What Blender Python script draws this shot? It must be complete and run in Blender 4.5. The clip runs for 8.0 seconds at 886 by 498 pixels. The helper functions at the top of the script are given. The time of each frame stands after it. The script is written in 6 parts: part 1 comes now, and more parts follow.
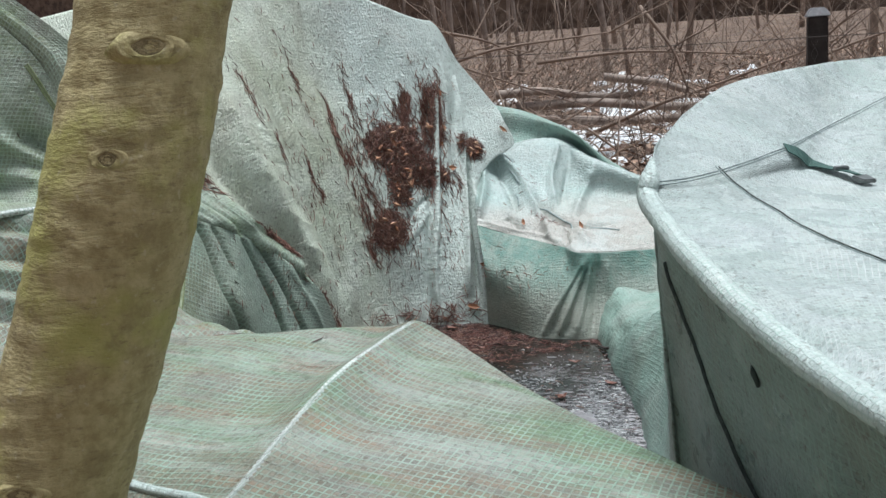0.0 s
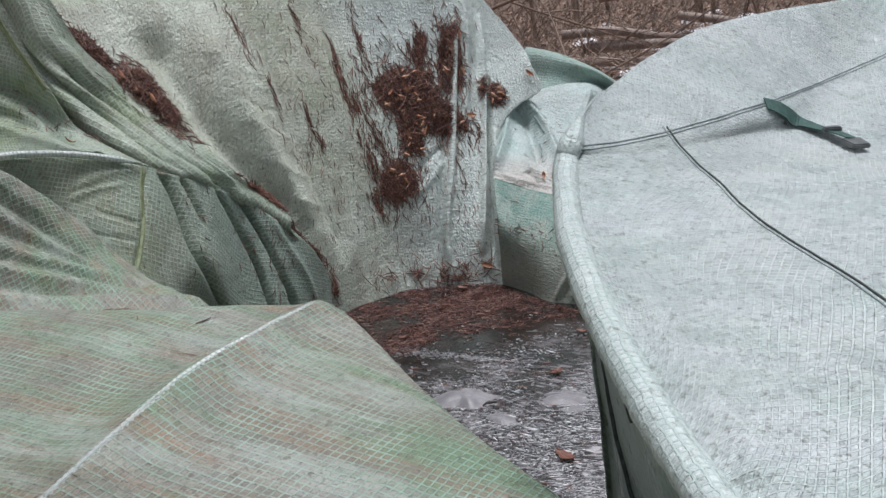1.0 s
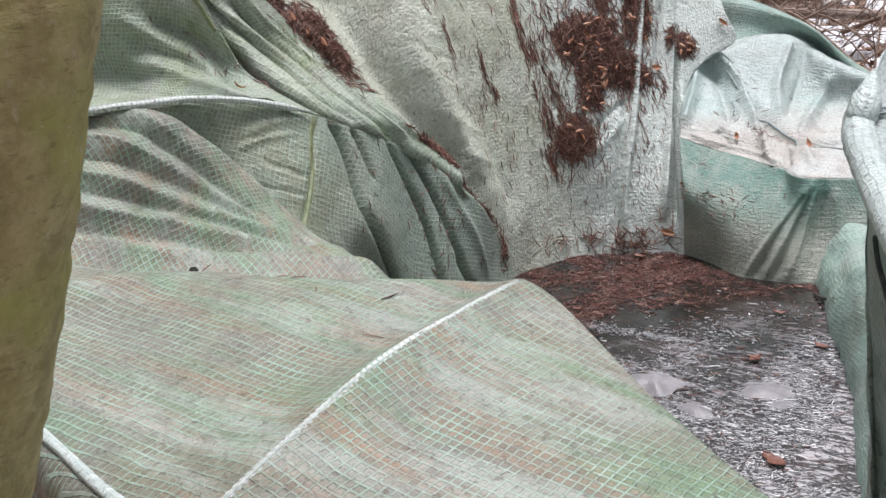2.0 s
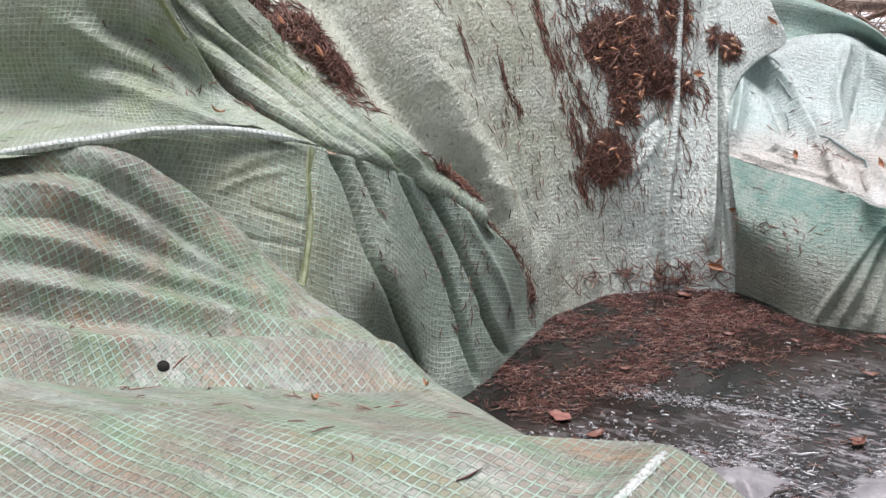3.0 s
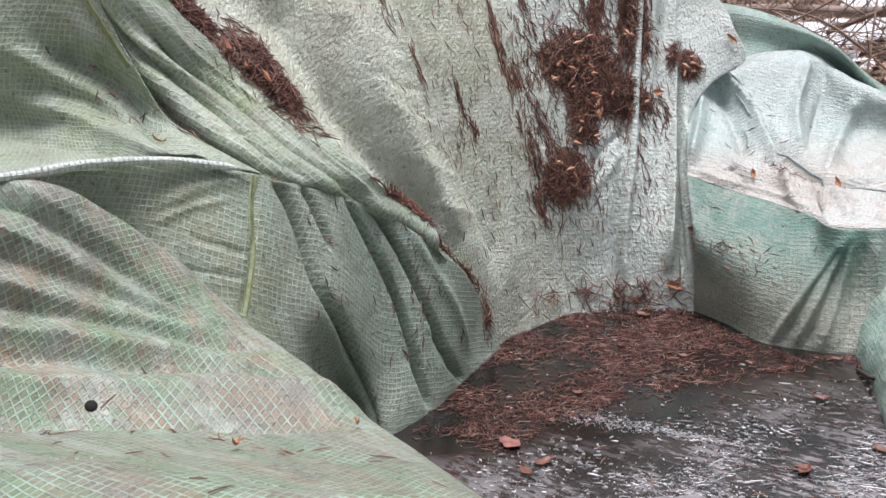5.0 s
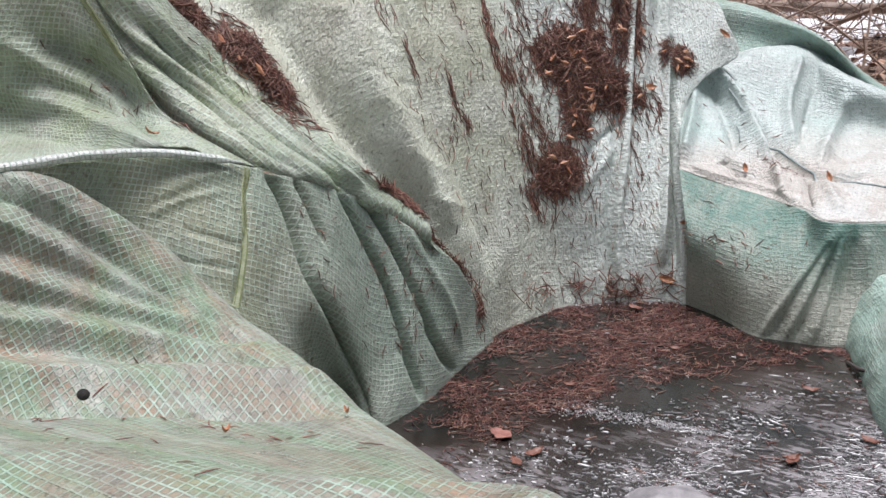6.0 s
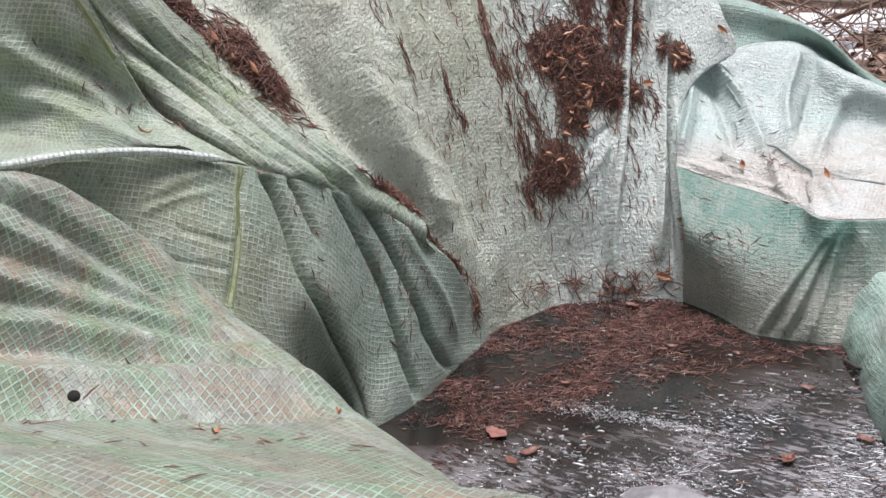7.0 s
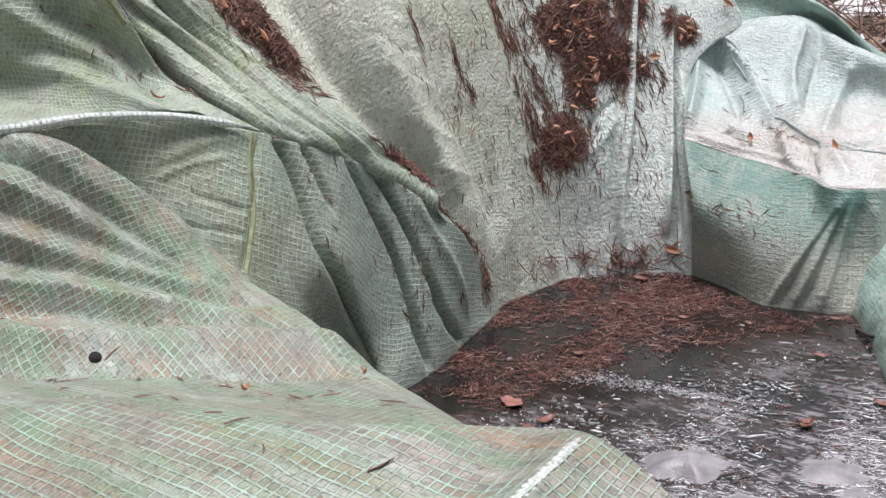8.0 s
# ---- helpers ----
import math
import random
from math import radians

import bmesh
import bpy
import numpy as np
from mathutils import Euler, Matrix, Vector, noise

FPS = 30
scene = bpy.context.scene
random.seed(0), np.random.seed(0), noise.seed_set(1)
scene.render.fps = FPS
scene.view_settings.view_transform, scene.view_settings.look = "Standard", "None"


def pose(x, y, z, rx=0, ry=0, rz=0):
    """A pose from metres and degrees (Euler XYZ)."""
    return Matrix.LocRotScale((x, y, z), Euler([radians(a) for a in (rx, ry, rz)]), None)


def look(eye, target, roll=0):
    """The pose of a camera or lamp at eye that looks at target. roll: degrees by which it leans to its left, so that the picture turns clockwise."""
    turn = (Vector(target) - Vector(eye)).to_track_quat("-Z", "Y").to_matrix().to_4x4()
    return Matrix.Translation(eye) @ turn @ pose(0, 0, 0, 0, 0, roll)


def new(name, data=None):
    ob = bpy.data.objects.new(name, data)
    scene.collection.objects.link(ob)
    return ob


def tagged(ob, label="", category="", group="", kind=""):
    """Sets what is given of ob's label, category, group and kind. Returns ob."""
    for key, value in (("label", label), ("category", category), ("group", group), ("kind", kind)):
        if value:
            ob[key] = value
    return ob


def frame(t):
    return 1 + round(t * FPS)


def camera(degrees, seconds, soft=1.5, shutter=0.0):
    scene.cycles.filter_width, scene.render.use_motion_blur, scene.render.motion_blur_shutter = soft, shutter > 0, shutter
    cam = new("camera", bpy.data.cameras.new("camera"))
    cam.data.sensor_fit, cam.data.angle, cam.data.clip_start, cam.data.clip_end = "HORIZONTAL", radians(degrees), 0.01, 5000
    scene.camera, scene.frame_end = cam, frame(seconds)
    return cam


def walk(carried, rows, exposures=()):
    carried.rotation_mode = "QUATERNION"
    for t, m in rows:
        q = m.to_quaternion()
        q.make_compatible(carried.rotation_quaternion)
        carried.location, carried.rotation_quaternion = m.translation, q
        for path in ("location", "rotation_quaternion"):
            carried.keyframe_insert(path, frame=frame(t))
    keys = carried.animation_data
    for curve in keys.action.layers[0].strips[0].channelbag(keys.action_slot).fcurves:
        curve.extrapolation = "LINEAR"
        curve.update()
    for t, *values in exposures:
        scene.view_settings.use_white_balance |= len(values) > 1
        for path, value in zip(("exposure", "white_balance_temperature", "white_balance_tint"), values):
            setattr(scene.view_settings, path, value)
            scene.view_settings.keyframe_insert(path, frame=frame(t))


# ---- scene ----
cam = camera(47.9, 8.0)
PATH = [
    (0, (1.503, 0.8, 1.03), (0.661, 2.572, 0.64), -3.6),
    (0.2, (1.629, 0.872, 1.011), (0.773, 2.632, 0.599), -3.8),
    (0.3, (1.669, 0.9, 1.014), (0.804, 2.654, 0.595), -3.9),
    (0.5, (1.73, 0.952, 1.005), (0.848, 2.695, 0.577), -3.9),
    (1, (1.65, 1.173, 1.006), (0.647, 2.831, 0.513), -3.8),
    (1.2, (1.619, 1.223, 1.006), (0.506, 2.798, 0.477), -4.1),
    (1.5, (1.579, 1.226, 0.989), (0.379, 2.727, 0.434), -3.6),
    (1.7, (1.547, 1.233, 0.978), (0.32, 2.711, 0.419), -3.5),
    (2.8, (1.066, 1.586, 1.005), (-0.119, 3.085, 0.413), -3.7),
    (3, (1.033, 1.616, 0.999), (-0.137, 3.124, 0.401), -3.6),
    (3.5, (1.025, 1.713, 1.01), (-0.132, 3.229, 0.407), -3.6),
    (4, (1.017, 1.737, 1.024), (-0.134, 3.257, 0.42), -3.6),
    (4.2, (1.033, 1.74, 1.033), (-0.122, 3.26, 0.439), -3.7),
    (5.5, (1.105, 1.668, 1.043), (-0.048, 3.188, 0.442), -3.6),
    (6, (1.114, 1.687, 1.036), (-0.038, 3.206, 0.433), -3.6),
    (6.5, (1.123, 1.706, 1.026), (-0.029, 3.223, 0.417), -3.7),
    (7, (1.118, 1.704, 1.041), (-0.034, 3.219, 0.427), -3.7),
    (7.5, (1.1, 1.677, 1.014), (-0.041, 3.198, 0.393), -3.8),
    (8, (1.069, 1.667, 0.988), (-0.06, 3.194, 0.361), -3.8),
]
walk(cam, [(t, look(eye, target, roll)) for t, eye, target, roll in PATH],
     [(0.0, 0.37, 5920, 5), (0.5, 0.08, 6040, 11), (1.0, 0.07, 6030, 13), (1.4, 0.12, 6080, 12), (1.7, 0.36, 6180, 14), (2.8, 0.58, 6250, 17), (8.0, 0.58, 6250, 17)])


# ---- world and light: an overcast winter day ----
world = bpy.data.worlds.new("overcast")
scene.world = world
world.use_nodes = True
wn = world.node_tree
sky = wn.nodes.new("ShaderNodeTexSky")
sky.sky_type, sky.sun_disc = "NISHITA", False
sky.sun_elevation, sky.sun_rotation = radians(83), radians(20)
sky.air_density, sky.dust_density, sky.ozone_density = 1.0, 6.0, 1.0
wash = wn.nodes.new("ShaderNodeHueSaturation")
wash.inputs["Saturation"].default_value = 0.25
wn.links.new(sky.outputs[0], wash.inputs["Color"])
wn.links.new(wash.outputs[0], wn.nodes["Background"].inputs["Color"])
wn.nodes["Background"].inputs["Strength"].default_value = 0.066
sun = new("sun", bpy.data.lights.new("sun", "SUN"))
sun.data.energy, sun.data.angle, sun.data.color = 3.0, radians(24), (1.0, 0.97, 0.93)
sun.matrix_world = look((0.5, 3.6, 6.0), (0.3, 3.0, 0))

# ---- materials ----
def shader(name, rough=0.6, metal=0.0):
    m = bpy.data.materials.new(name)
    m.use_nodes = True
    b = m.node_tree.nodes["Principled BSDF"]
    b.inputs["Roughness"].default_value, b.inputs["Metallic"].default_value = rough, metal
    return m, m.node_tree, b


def node(tree, kind, values=None, **settings):
    n = tree.nodes.new(kind)
    if "operation" in settings:
        n.operation = settings["operation"]
    if "data_type" in settings:
        n.data_type = settings["data_type"]
    if "blend_type" in settings:
        n.blend_type = settings["blend_type"]
    for key, value in (values or {}).items():
        if isinstance(value, bpy.types.NodeSocket):
            tree.links.new(value, n.inputs[key])
        else:
            n.inputs[key].default_value = value
    return n


def maths(tree, op, a, b=0.0):
    return node(tree, "ShaderNodeMath", {0: a, 1: b}, operation=op).outputs[0]


def grain(tree, vector, scale, detail=4.0, rough=0.6):
    return node(tree, "ShaderNodeTexNoise", {"Vector": vector, "Scale": scale, "Detail": detail, "Roughness": rough}).outputs[0]


def ramp(tree, value, low, high):
    n = node(tree, "ShaderNodeMapRange", {0: value, 1: low, 2: high})
    return n.outputs[0]


def blend(tree, factor, a, b):
    return node(tree, "ShaderNodeMix", {"Factor": factor, 6: a, 7: b}, data_type="RGBA").outputs[2]


def rgb(r, g, b):
    return (r, g, b, 1.0)


def foil(name, film, thread, stain, stains=0.5, cell=0.012, clear=0.12, gloss=0.36, weave=0.8, crinkle=1.0, bloom=(0.70, 0.71, 0.68, 1.0), chalk=0.35, run=(9.0, 9.0, 1.6), run_colour=(0.30, 0.26, 0.20, 1.0), runs=0.5, tide=None, moss=None, pebble=0.0, crumbs=0.55, cloud=(5.5, 5.5, 5.5)):
    """Reinforced greenhouse foil: a milky film with a woven mesh of threads, algae and dirt.
    tide: (direction, from, to, colour), a stain that grows that way; moss: (colour, amount, stretch); pebble: how embossed the film is; crumbs: how much dirt sticks to it; cloud: the stretch of its pale bloom."""
    m, t, b = shader(name, gloss)
    uv = node(t, "ShaderNodeUVMap").outputs[0]
    place = node(t, "ShaderNodeTexCoord").outputs["Object"]
    drift = node(t, "ShaderNodeTexNoise", {"Vector": place, "Scale": 9.0, "Detail": 2.0}).outputs[1]
    wob = node(t, "ShaderNodeVectorMath", {0: uv, 1: node(t, "ShaderNodeVectorMath", {0: drift, 1: (0.014, 0.014, 0.0)}, operation="MULTIPLY").outputs[0]}, operation="ADD").outputs[0]
    xyz = node(t, "ShaderNodeSeparateXYZ", {0: wob})
    lines = []
    for axis in (0, 1):
        f = maths(t, "FRACT", maths(t, "MULTIPLY", xyz.outputs[axis], 1 / cell))
        lines.append(maths(t, "ABSOLUTE", maths(t, "SUBTRACT", f, 0.5)))
    edge = maths(t, "MAXIMUM", lines[0], lines[1])
    mesh_line = ramp(t, edge, 0.35, 0.41)
    big, mid, fine = grain(t, place, 2.2, 3.0), grain(t, place, 11.0, 5.0), grain(t, place, 150.0, 4.0, 0.7)
    worn = ramp(t, mid, 0.38, 0.60)
    strength = maths(t, "MULTIPLY", mesh_line, maths(t, "ADD", maths(t, "MULTIPLY", worn, weave * 0.50), weave * 0.42))
    patch = ramp(t, grain(t, place, 33.0, 4.0, 0.7), 0.36, 0.58)
    strength = maths(t, "MULTIPLY", strength, maths(t, "ADD", maths(t, "MULTIPLY", patch, 0.65), 0.35))
    cells = node(t, "ShaderNodeVectorMath", {0: node(t, "ShaderNodeVectorMath", {0: wob, 1: (1 / cell, 1 / cell, 0.0)}, operation="MULTIPLY").outputs[0]}, operation="FLOOR").outputs[0]
    uneven = node(t, "ShaderNodeTexWhiteNoise", {"Vector": cells}).outputs["Value"]
    base = film
    dirt = maths(t, "MULTIPLY", ramp(t, maths(t, "ADD", maths(t, "MULTIPLY", big, 0.6), maths(t, "MULTIPLY", mid, 0.4)), 0.45, 0.63), stains)
    base = blend(t, dirt, base, stain)
    flow = node(t, "ShaderNodeVectorMath", {0: place, 1: run}, operation="MULTIPLY").outputs[0]
    base = blend(t, maths(t, "MULTIPLY", ramp(t, grain(t, flow, 1.0, 5.0, 0.65), 0.47, 0.66), runs), base, run_colour)
    if tide:
        way, low, high, colour = tide
        level = node(t, "ShaderNodeVectorMath", {0: place, 1: way}, operation="DOT_PRODUCT").outputs["Value"]
        level = maths(t, "ADD", level, maths(t, "MULTIPLY", maths(t, "SUBTRACT", grain(t, place, 14.0, 5.0, 0.65), 0.5), 0.6 * abs(high - low)))
        base = blend(t, maths(t, "MULTIPLY", ramp(t, level, low, high), 0.85), base, colour)
    if moss:
        base = blend(t, maths(t, "MULTIPLY", ramp(t, grain(t, node(t, "ShaderNodeVectorMath", {0: place, 1: moss[2]}, operation="MULTIPLY").outputs[0], 1.0, 6.0, 0.72), 0.48, 0.62), moss[1]), base, moss[0])
    base = blend(t, maths(t, "MULTIPLY", ramp(t, grain(t, node(t, "ShaderNodeVectorMath", {0: place, 1: cloud}, operation="MULTIPLY").outputs[0], 1.0, 6.0, 0.7), 0.50, 0.64), chalk), base, bloom)
    grey = node(t, "ShaderNodeVectorMath", {0: base, 1: (0.62, 0.63, 0.65)}, operation="MULTIPLY").outputs[0]
    base = blend(t, maths(t, "MULTIPLY", maths(t, "POWER", uneven, 2.0), 0.55 * min(weave, 1.0)), base, grey)
    faded = node(t, "ShaderNodeVectorMath", {0: tuple(thread[:3]), 1: (0.80, 0.92, 0.86)}, operation="MULTIPLY").outputs[0]
    base = blend(t, strength, base, blend(t, ramp(t, grain(t, place, 4.0, 4.0, 0.7), 0.42, 0.58), thread, faded))
    speck = maths(t, "MULTIPLY", ramp(t, fine, 0.55, 0.66), 0.55)
    base = blend(t, speck, base, rgb(0.13, 0.115, 0.09))
    crumb = maths(t, "MULTIPLY", ramp(t, grain(t, place, 70.0, 3.0, 0.6), 0.62, 0.68), crumbs)
    base = blend(t, crumb, base, rgb(0.12, 0.085, 0.06))
    t.links.new(base, b.inputs["Base Color"])
    t.links.new(maths(t, "ADD", maths(t, "MULTIPLY", worn, 0.18), gloss - 0.09), b.inputs["Roughness"])
    creased = node(t, "ShaderNodeVectorMath", {0: wob, 1: (38.0, 95.0, 1.0)}, operation="MULTIPLY").outputs[0]
    ridges = grain(t, creased, 1.0, 4.0, 0.6)
    height = maths(t, "ADD", maths(t, "MULTIPLY", mesh_line, 0.34 * weave), maths(t, "MULTIPLY", mid, 1.0 * crinkle))
    height = maths(t, "ADD", height, maths(t, "MULTIPLY", ridges, 1.1 * crinkle))
    height = maths(t, "ADD", height, maths(t, "MULTIPLY", fine, 0.45))
    height = maths(t, "ADD", height, maths(t, "MULTIPLY", grain(t, place, 45.0, 3.0, 0.7), 0.8 * crinkle))
    if pebble:
        bead = node(t, "ShaderNodeVectorMath", {0: wob, 1: (95.0, 150.0, 1.0)}, operation="MULTIPLY").outputs[0]
        height = maths(t, "ADD", height, maths(t, "MULTIPLY", grain(t, bead, 1.0, 2.0, 0.5), 0.9 * pebble))
    bump = node(t, "ShaderNodeBump", {"Height": height, "Distance": 0.006, "Strength": 1.0})
    t.links.new(bump.outputs[0], b.inputs["Normal"])
    thin = node(t, "ShaderNodeBsdfTranslucent", {"Color": base, "Normal": bump.outputs[0]})
    mix = node(t, "ShaderNodeMixShader", {0: clear, 1: b.outputs[0], 2: thin.outputs[0]})
    t.links.new(mix.outputs[0], t.nodes["Material Output"].inputs[0])
    return m


def speckled(name, one, two, scale, rough=0.8, bump=0.4, depth=0.01, third=None, stretch=(1, 1, 1)):
    """A natural surface of two or three mixed colours."""
    m, t, b = shader(name, rough)
    place = node(t, "ShaderNodeVectorMath", {0: node(t, "ShaderNodeTexCoord").outputs["Object"], 1: stretch}, operation="MULTIPLY").outputs[0]
    a, c = grain(t, place, scale, 6.0), grain(t, place, scale * 7, 4.0)
    col = blend(t, ramp(t, a, 0.4, 0.6), one, two)
    if third:
        col = blend(t, maths(t, "MULTIPLY", ramp(t, grain(t, place, scale * 0.4, 5.0), 0.5, 0.64), 0.8), col, third)
    col = blend(t, maths(t, "MULTIPLY", ramp(t, c, 0.5, 0.7), 0.45), col, one)
    t.links.new(col, b.inputs["Base Color"])
    h = maths(t, "ADD", a, maths(t, "MULTIPLY", c, 0.5))
    t.links.new(node(t, "ShaderNodeBump", {"Height": h, "Distance": depth, "Strength": bump}).outputs[0], b.inputs["Normal"])
    return m


def varied(name, colours, rough=0.7):
    """Loose bits, each one a shade of its own."""
    m, t, b = shader(name, rough)
    r = node(t, "ShaderNodeNewGeometry").outputs["Random Per Island"]
    cr = node(t, "ShaderNodeValToRGB", {0: r})
    while len(cr.color_ramp.elements) < len(colours):
        cr.color_ramp.elements.new(0.5)
    for i, c in enumerate(colours):
        cr.color_ramp.elements[i].position = i / (len(colours) - 1)
        cr.color_ramp.elements[i].color = c
    t.links.new(cr.outputs[0], b.inputs["Base Color"])
    return m


FOIL_BACK = foil("foil_weathered", rgb(0.71, 0.76, 0.65), rgb(0.50, 0.56, 0.45), rgb(0.41, 0.44, 0.29), 0.65, weave=0.25, crinkle=0.8, runs=0.55, run_colour=rgb(0.33, 0.31, 0.23), tide=((0.0, 1.0, -0.12), 3.88, 4.12, rgb(0.72, 0.80, 0.775)), pebble=1.0)
FOIL_FLAP = foil("foil_flap", rgb(0.41, 0.48, 0.38), rgb(0.68, 0.75, 0.67), rgb(0.28, 0.33, 0.19), 0.75, weave=0.9, crinkle=0.6, runs=0.5, moss=(rgb(0.31, 0.40, 0.18), 0.55, (6.0, 6.0, 6.0)), pebble=0.3)
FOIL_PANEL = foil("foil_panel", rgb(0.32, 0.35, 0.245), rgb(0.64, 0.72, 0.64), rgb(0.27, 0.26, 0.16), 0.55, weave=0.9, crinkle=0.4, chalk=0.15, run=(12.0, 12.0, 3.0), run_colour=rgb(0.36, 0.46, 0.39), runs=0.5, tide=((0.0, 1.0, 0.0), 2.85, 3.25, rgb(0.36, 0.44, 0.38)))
FOIL_FORE = foil("foil_fore", rgb(0.275, 0.265, 0.225), rgb(0.48, 0.61, 0.53), rgb(0.26, 0.26, 0.145), 0.6, weave=1.0, crinkle=0.40, bloom=rgb(0.56, 0.60, 0.55), chalk=0.6, cloud=(2.4, 15.0, 11.0), run=(1.4, 20.0, 12.0), run_colour=rgb(0.36, 0.25, 0.165), runs=0.95, moss=(rgb(0.20, 0.33, 0.19), 0.75, (2.2, 14.0, 9.0)))
# Near skirt: its shaded side is put into the colour, darker than foil_clean.
FOIL_SKIRT_SHADED = foil("foil_skirt_shaded", rgb(0.28, 0.36, 0.32), rgb(0.46, 0.58, 0.52), rgb(0.25, 0.31, 0.26), 0.5, weave=0.7, crinkle=0.5)
FOIL_RIGHT = foil("foil_clean", rgb(0.57, 0.645, 0.63), rgb(0.84, 0.88, 0.875), rgb(0.46, 0.56, 0.51), 0.5, weave=0.95, crinkle=0.7, gloss=0.28, cell=0.0085, run=(4.0, 14.0, 4.0), run_colour=rgb(0.74, 0.79, 0.80), runs=0.6, pebble=0.3, crumbs=0.10)
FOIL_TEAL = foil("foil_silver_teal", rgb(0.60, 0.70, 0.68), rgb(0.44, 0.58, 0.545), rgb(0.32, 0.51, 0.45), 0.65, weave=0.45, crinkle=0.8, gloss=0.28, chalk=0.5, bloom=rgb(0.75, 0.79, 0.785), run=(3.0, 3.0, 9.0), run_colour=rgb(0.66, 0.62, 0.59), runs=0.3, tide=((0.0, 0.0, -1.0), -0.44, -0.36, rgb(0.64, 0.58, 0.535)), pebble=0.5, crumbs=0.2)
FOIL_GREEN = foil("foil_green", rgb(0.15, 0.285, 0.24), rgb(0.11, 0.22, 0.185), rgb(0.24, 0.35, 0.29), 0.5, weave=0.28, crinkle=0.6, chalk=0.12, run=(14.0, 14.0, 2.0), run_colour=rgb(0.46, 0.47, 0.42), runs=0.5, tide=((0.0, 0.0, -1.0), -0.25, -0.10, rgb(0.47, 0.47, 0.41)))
FOIL_HIND = foil("foil_hind", rgb(0.36, 0.50, 0.44), rgb(0.26, 0.42, 0.36), rgb(0.30, 0.40, 0.34), 0.5, weave=0.5, crinkle=0.5, runs=0.3)
# Whitish for rubbed foil and also for the highlight painted along the crests.
FOIL_WORN_LIT = foil("foil_worn_lit", rgb(0.74, 0.78, 0.75), rgb(0.30, 0.40, 0.34), rgb(0.66, 0.72, 0.68), 0.2, clear=0.0, weave=0.95, cell=0.010, crinkle=0.2, gloss=0.28, runs=0.0)
FOIL_HEM = foil("foil_hem", rgb(0.63, 0.71, 0.685), rgb(0.42, 0.56, 0.51), rgb(0.62, 0.70, 0.67), 0.4, clear=0.03, weave=0.6, cell=0.008, crinkle=0.3, gloss=0.30, runs=0.0, crumbs=0.1)


def bark():
    m, t, b = shader("smooth_bark", 0.7)
    place = node(t, "ShaderNodeTexCoord").outputs["Object"]
    wide = node(t, "ShaderNodeVectorMath", {0: place, 1: (55.0, 55.0, 190.0)}, operation="MULTIPLY").outputs[0]
    big, mid, dash = grain(t, place, 7.0, 5.0), grain(t, place, 38.0, 5.0, 0.7), grain(t, wide, 1.0, 4.0, 0.65)
    col = blend(t, ramp(t, mid, 0.38, 0.62), rgb(0.36, 0.285, 0.13), rgb(0.54, 0.45, 0.235))
    col = blend(t, maths(t, "MULTIPLY", ramp(t, big, 0.47, 0.62), 0.65), col, rgb(0.46, 0.45, 0.12))
    col = blend(t, maths(t, "MULTIPLY", ramp(t, grain(t, place, 16.0, 6.0, 0.7), 0.52, 0.66), 0.6), col, rgb(0.24, 0.185, 0.085))
    col = blend(t, maths(t, "MULTIPLY", ramp(t, dash, 0.59, 0.66), 0.55), col, rgb(0.21, 0.155, 0.075))
    col = blend(t, maths(t, "MULTIPLY", ramp(t, grain(t, place, 95.0, 3.0), 0.62, 0.70), 0.5), col, rgb(0.60, 0.53, 0.36))
    t.links.new(col, b.inputs["Base Color"])
    h = maths(t, "SUBTRACT", maths(t, "ADD", mid, maths(t, "MULTIPLY", big, 0.6)), maths(t, "MULTIPLY", dash, 0.8))
    t.links.new(node(t, "ShaderNodeBump", {"Height": h, "Distance": 0.005, "Strength": 0.7}).outputs[0], b.inputs["Normal"])
    return m


BARK = bark()
KNOT = speckled("dark_knot", rgb(0.19, 0.145, 0.070), rgb(0.36, 0.285, 0.145), 60.0, 0.85, 0.8, 0.003, rgb(0.13, 0.10, 0.05), (1.0, 1.0, 4.0))
EARTH = speckled("leaf_litter", rgb(0.085, 0.057, 0.043), rgb(0.18, 0.12, 0.088), 3.0, 0.9, 0.8, 0.05, rgb(0.25, 0.175, 0.13))
SEAM = speckled("olive_seam", rgb(0.21, 0.245, 0.13), rgb(0.31, 0.35, 0.23), 50.0, 0.5)
STITCH = speckled("stitching", rgb(0.16, 0.20, 0.07), rgb(0.26, 0.29, 0.13), 60.0, 0.8)
HOLE = speckled("dark_hole", rgb(0.006, 0.006, 0.005), rgb(0.012, 0.010, 0.008), 80.0, 0.9)
CORD = speckled("dark_cord", rgb(0.02, 0.03, 0.025), rgb(0.05, 0.065, 0.055), 80.0, 0.7)
GREY_CORD = speckled("grey_cord", rgb(0.20, 0.25, 0.25), rgb(0.34, 0.40, 0.40), 60.0, 0.7)
WEBBING = speckled("green_webbing", rgb(0.030, 0.075, 0.065), rgb(0.05, 0.11, 0.095), 90.0, 0.75, 0.6, 0.002)
PLASTIC = speckled("grey_plastic", rgb(0.09, 0.10, 0.10), rgb(0.14, 0.15, 0.15), 40.0, 0.4, 0.1, 0.001)
NEEDLE = varied("pine_needle", [rgb(0.07, 0.032, 0.026), rgb(0.17, 0.075, 0.056), rgb(0.27, 0.13, 0.095), rgb(0.10, 0.05, 0.04), rgb(0.38, 0.22, 0.15)], 0.5)
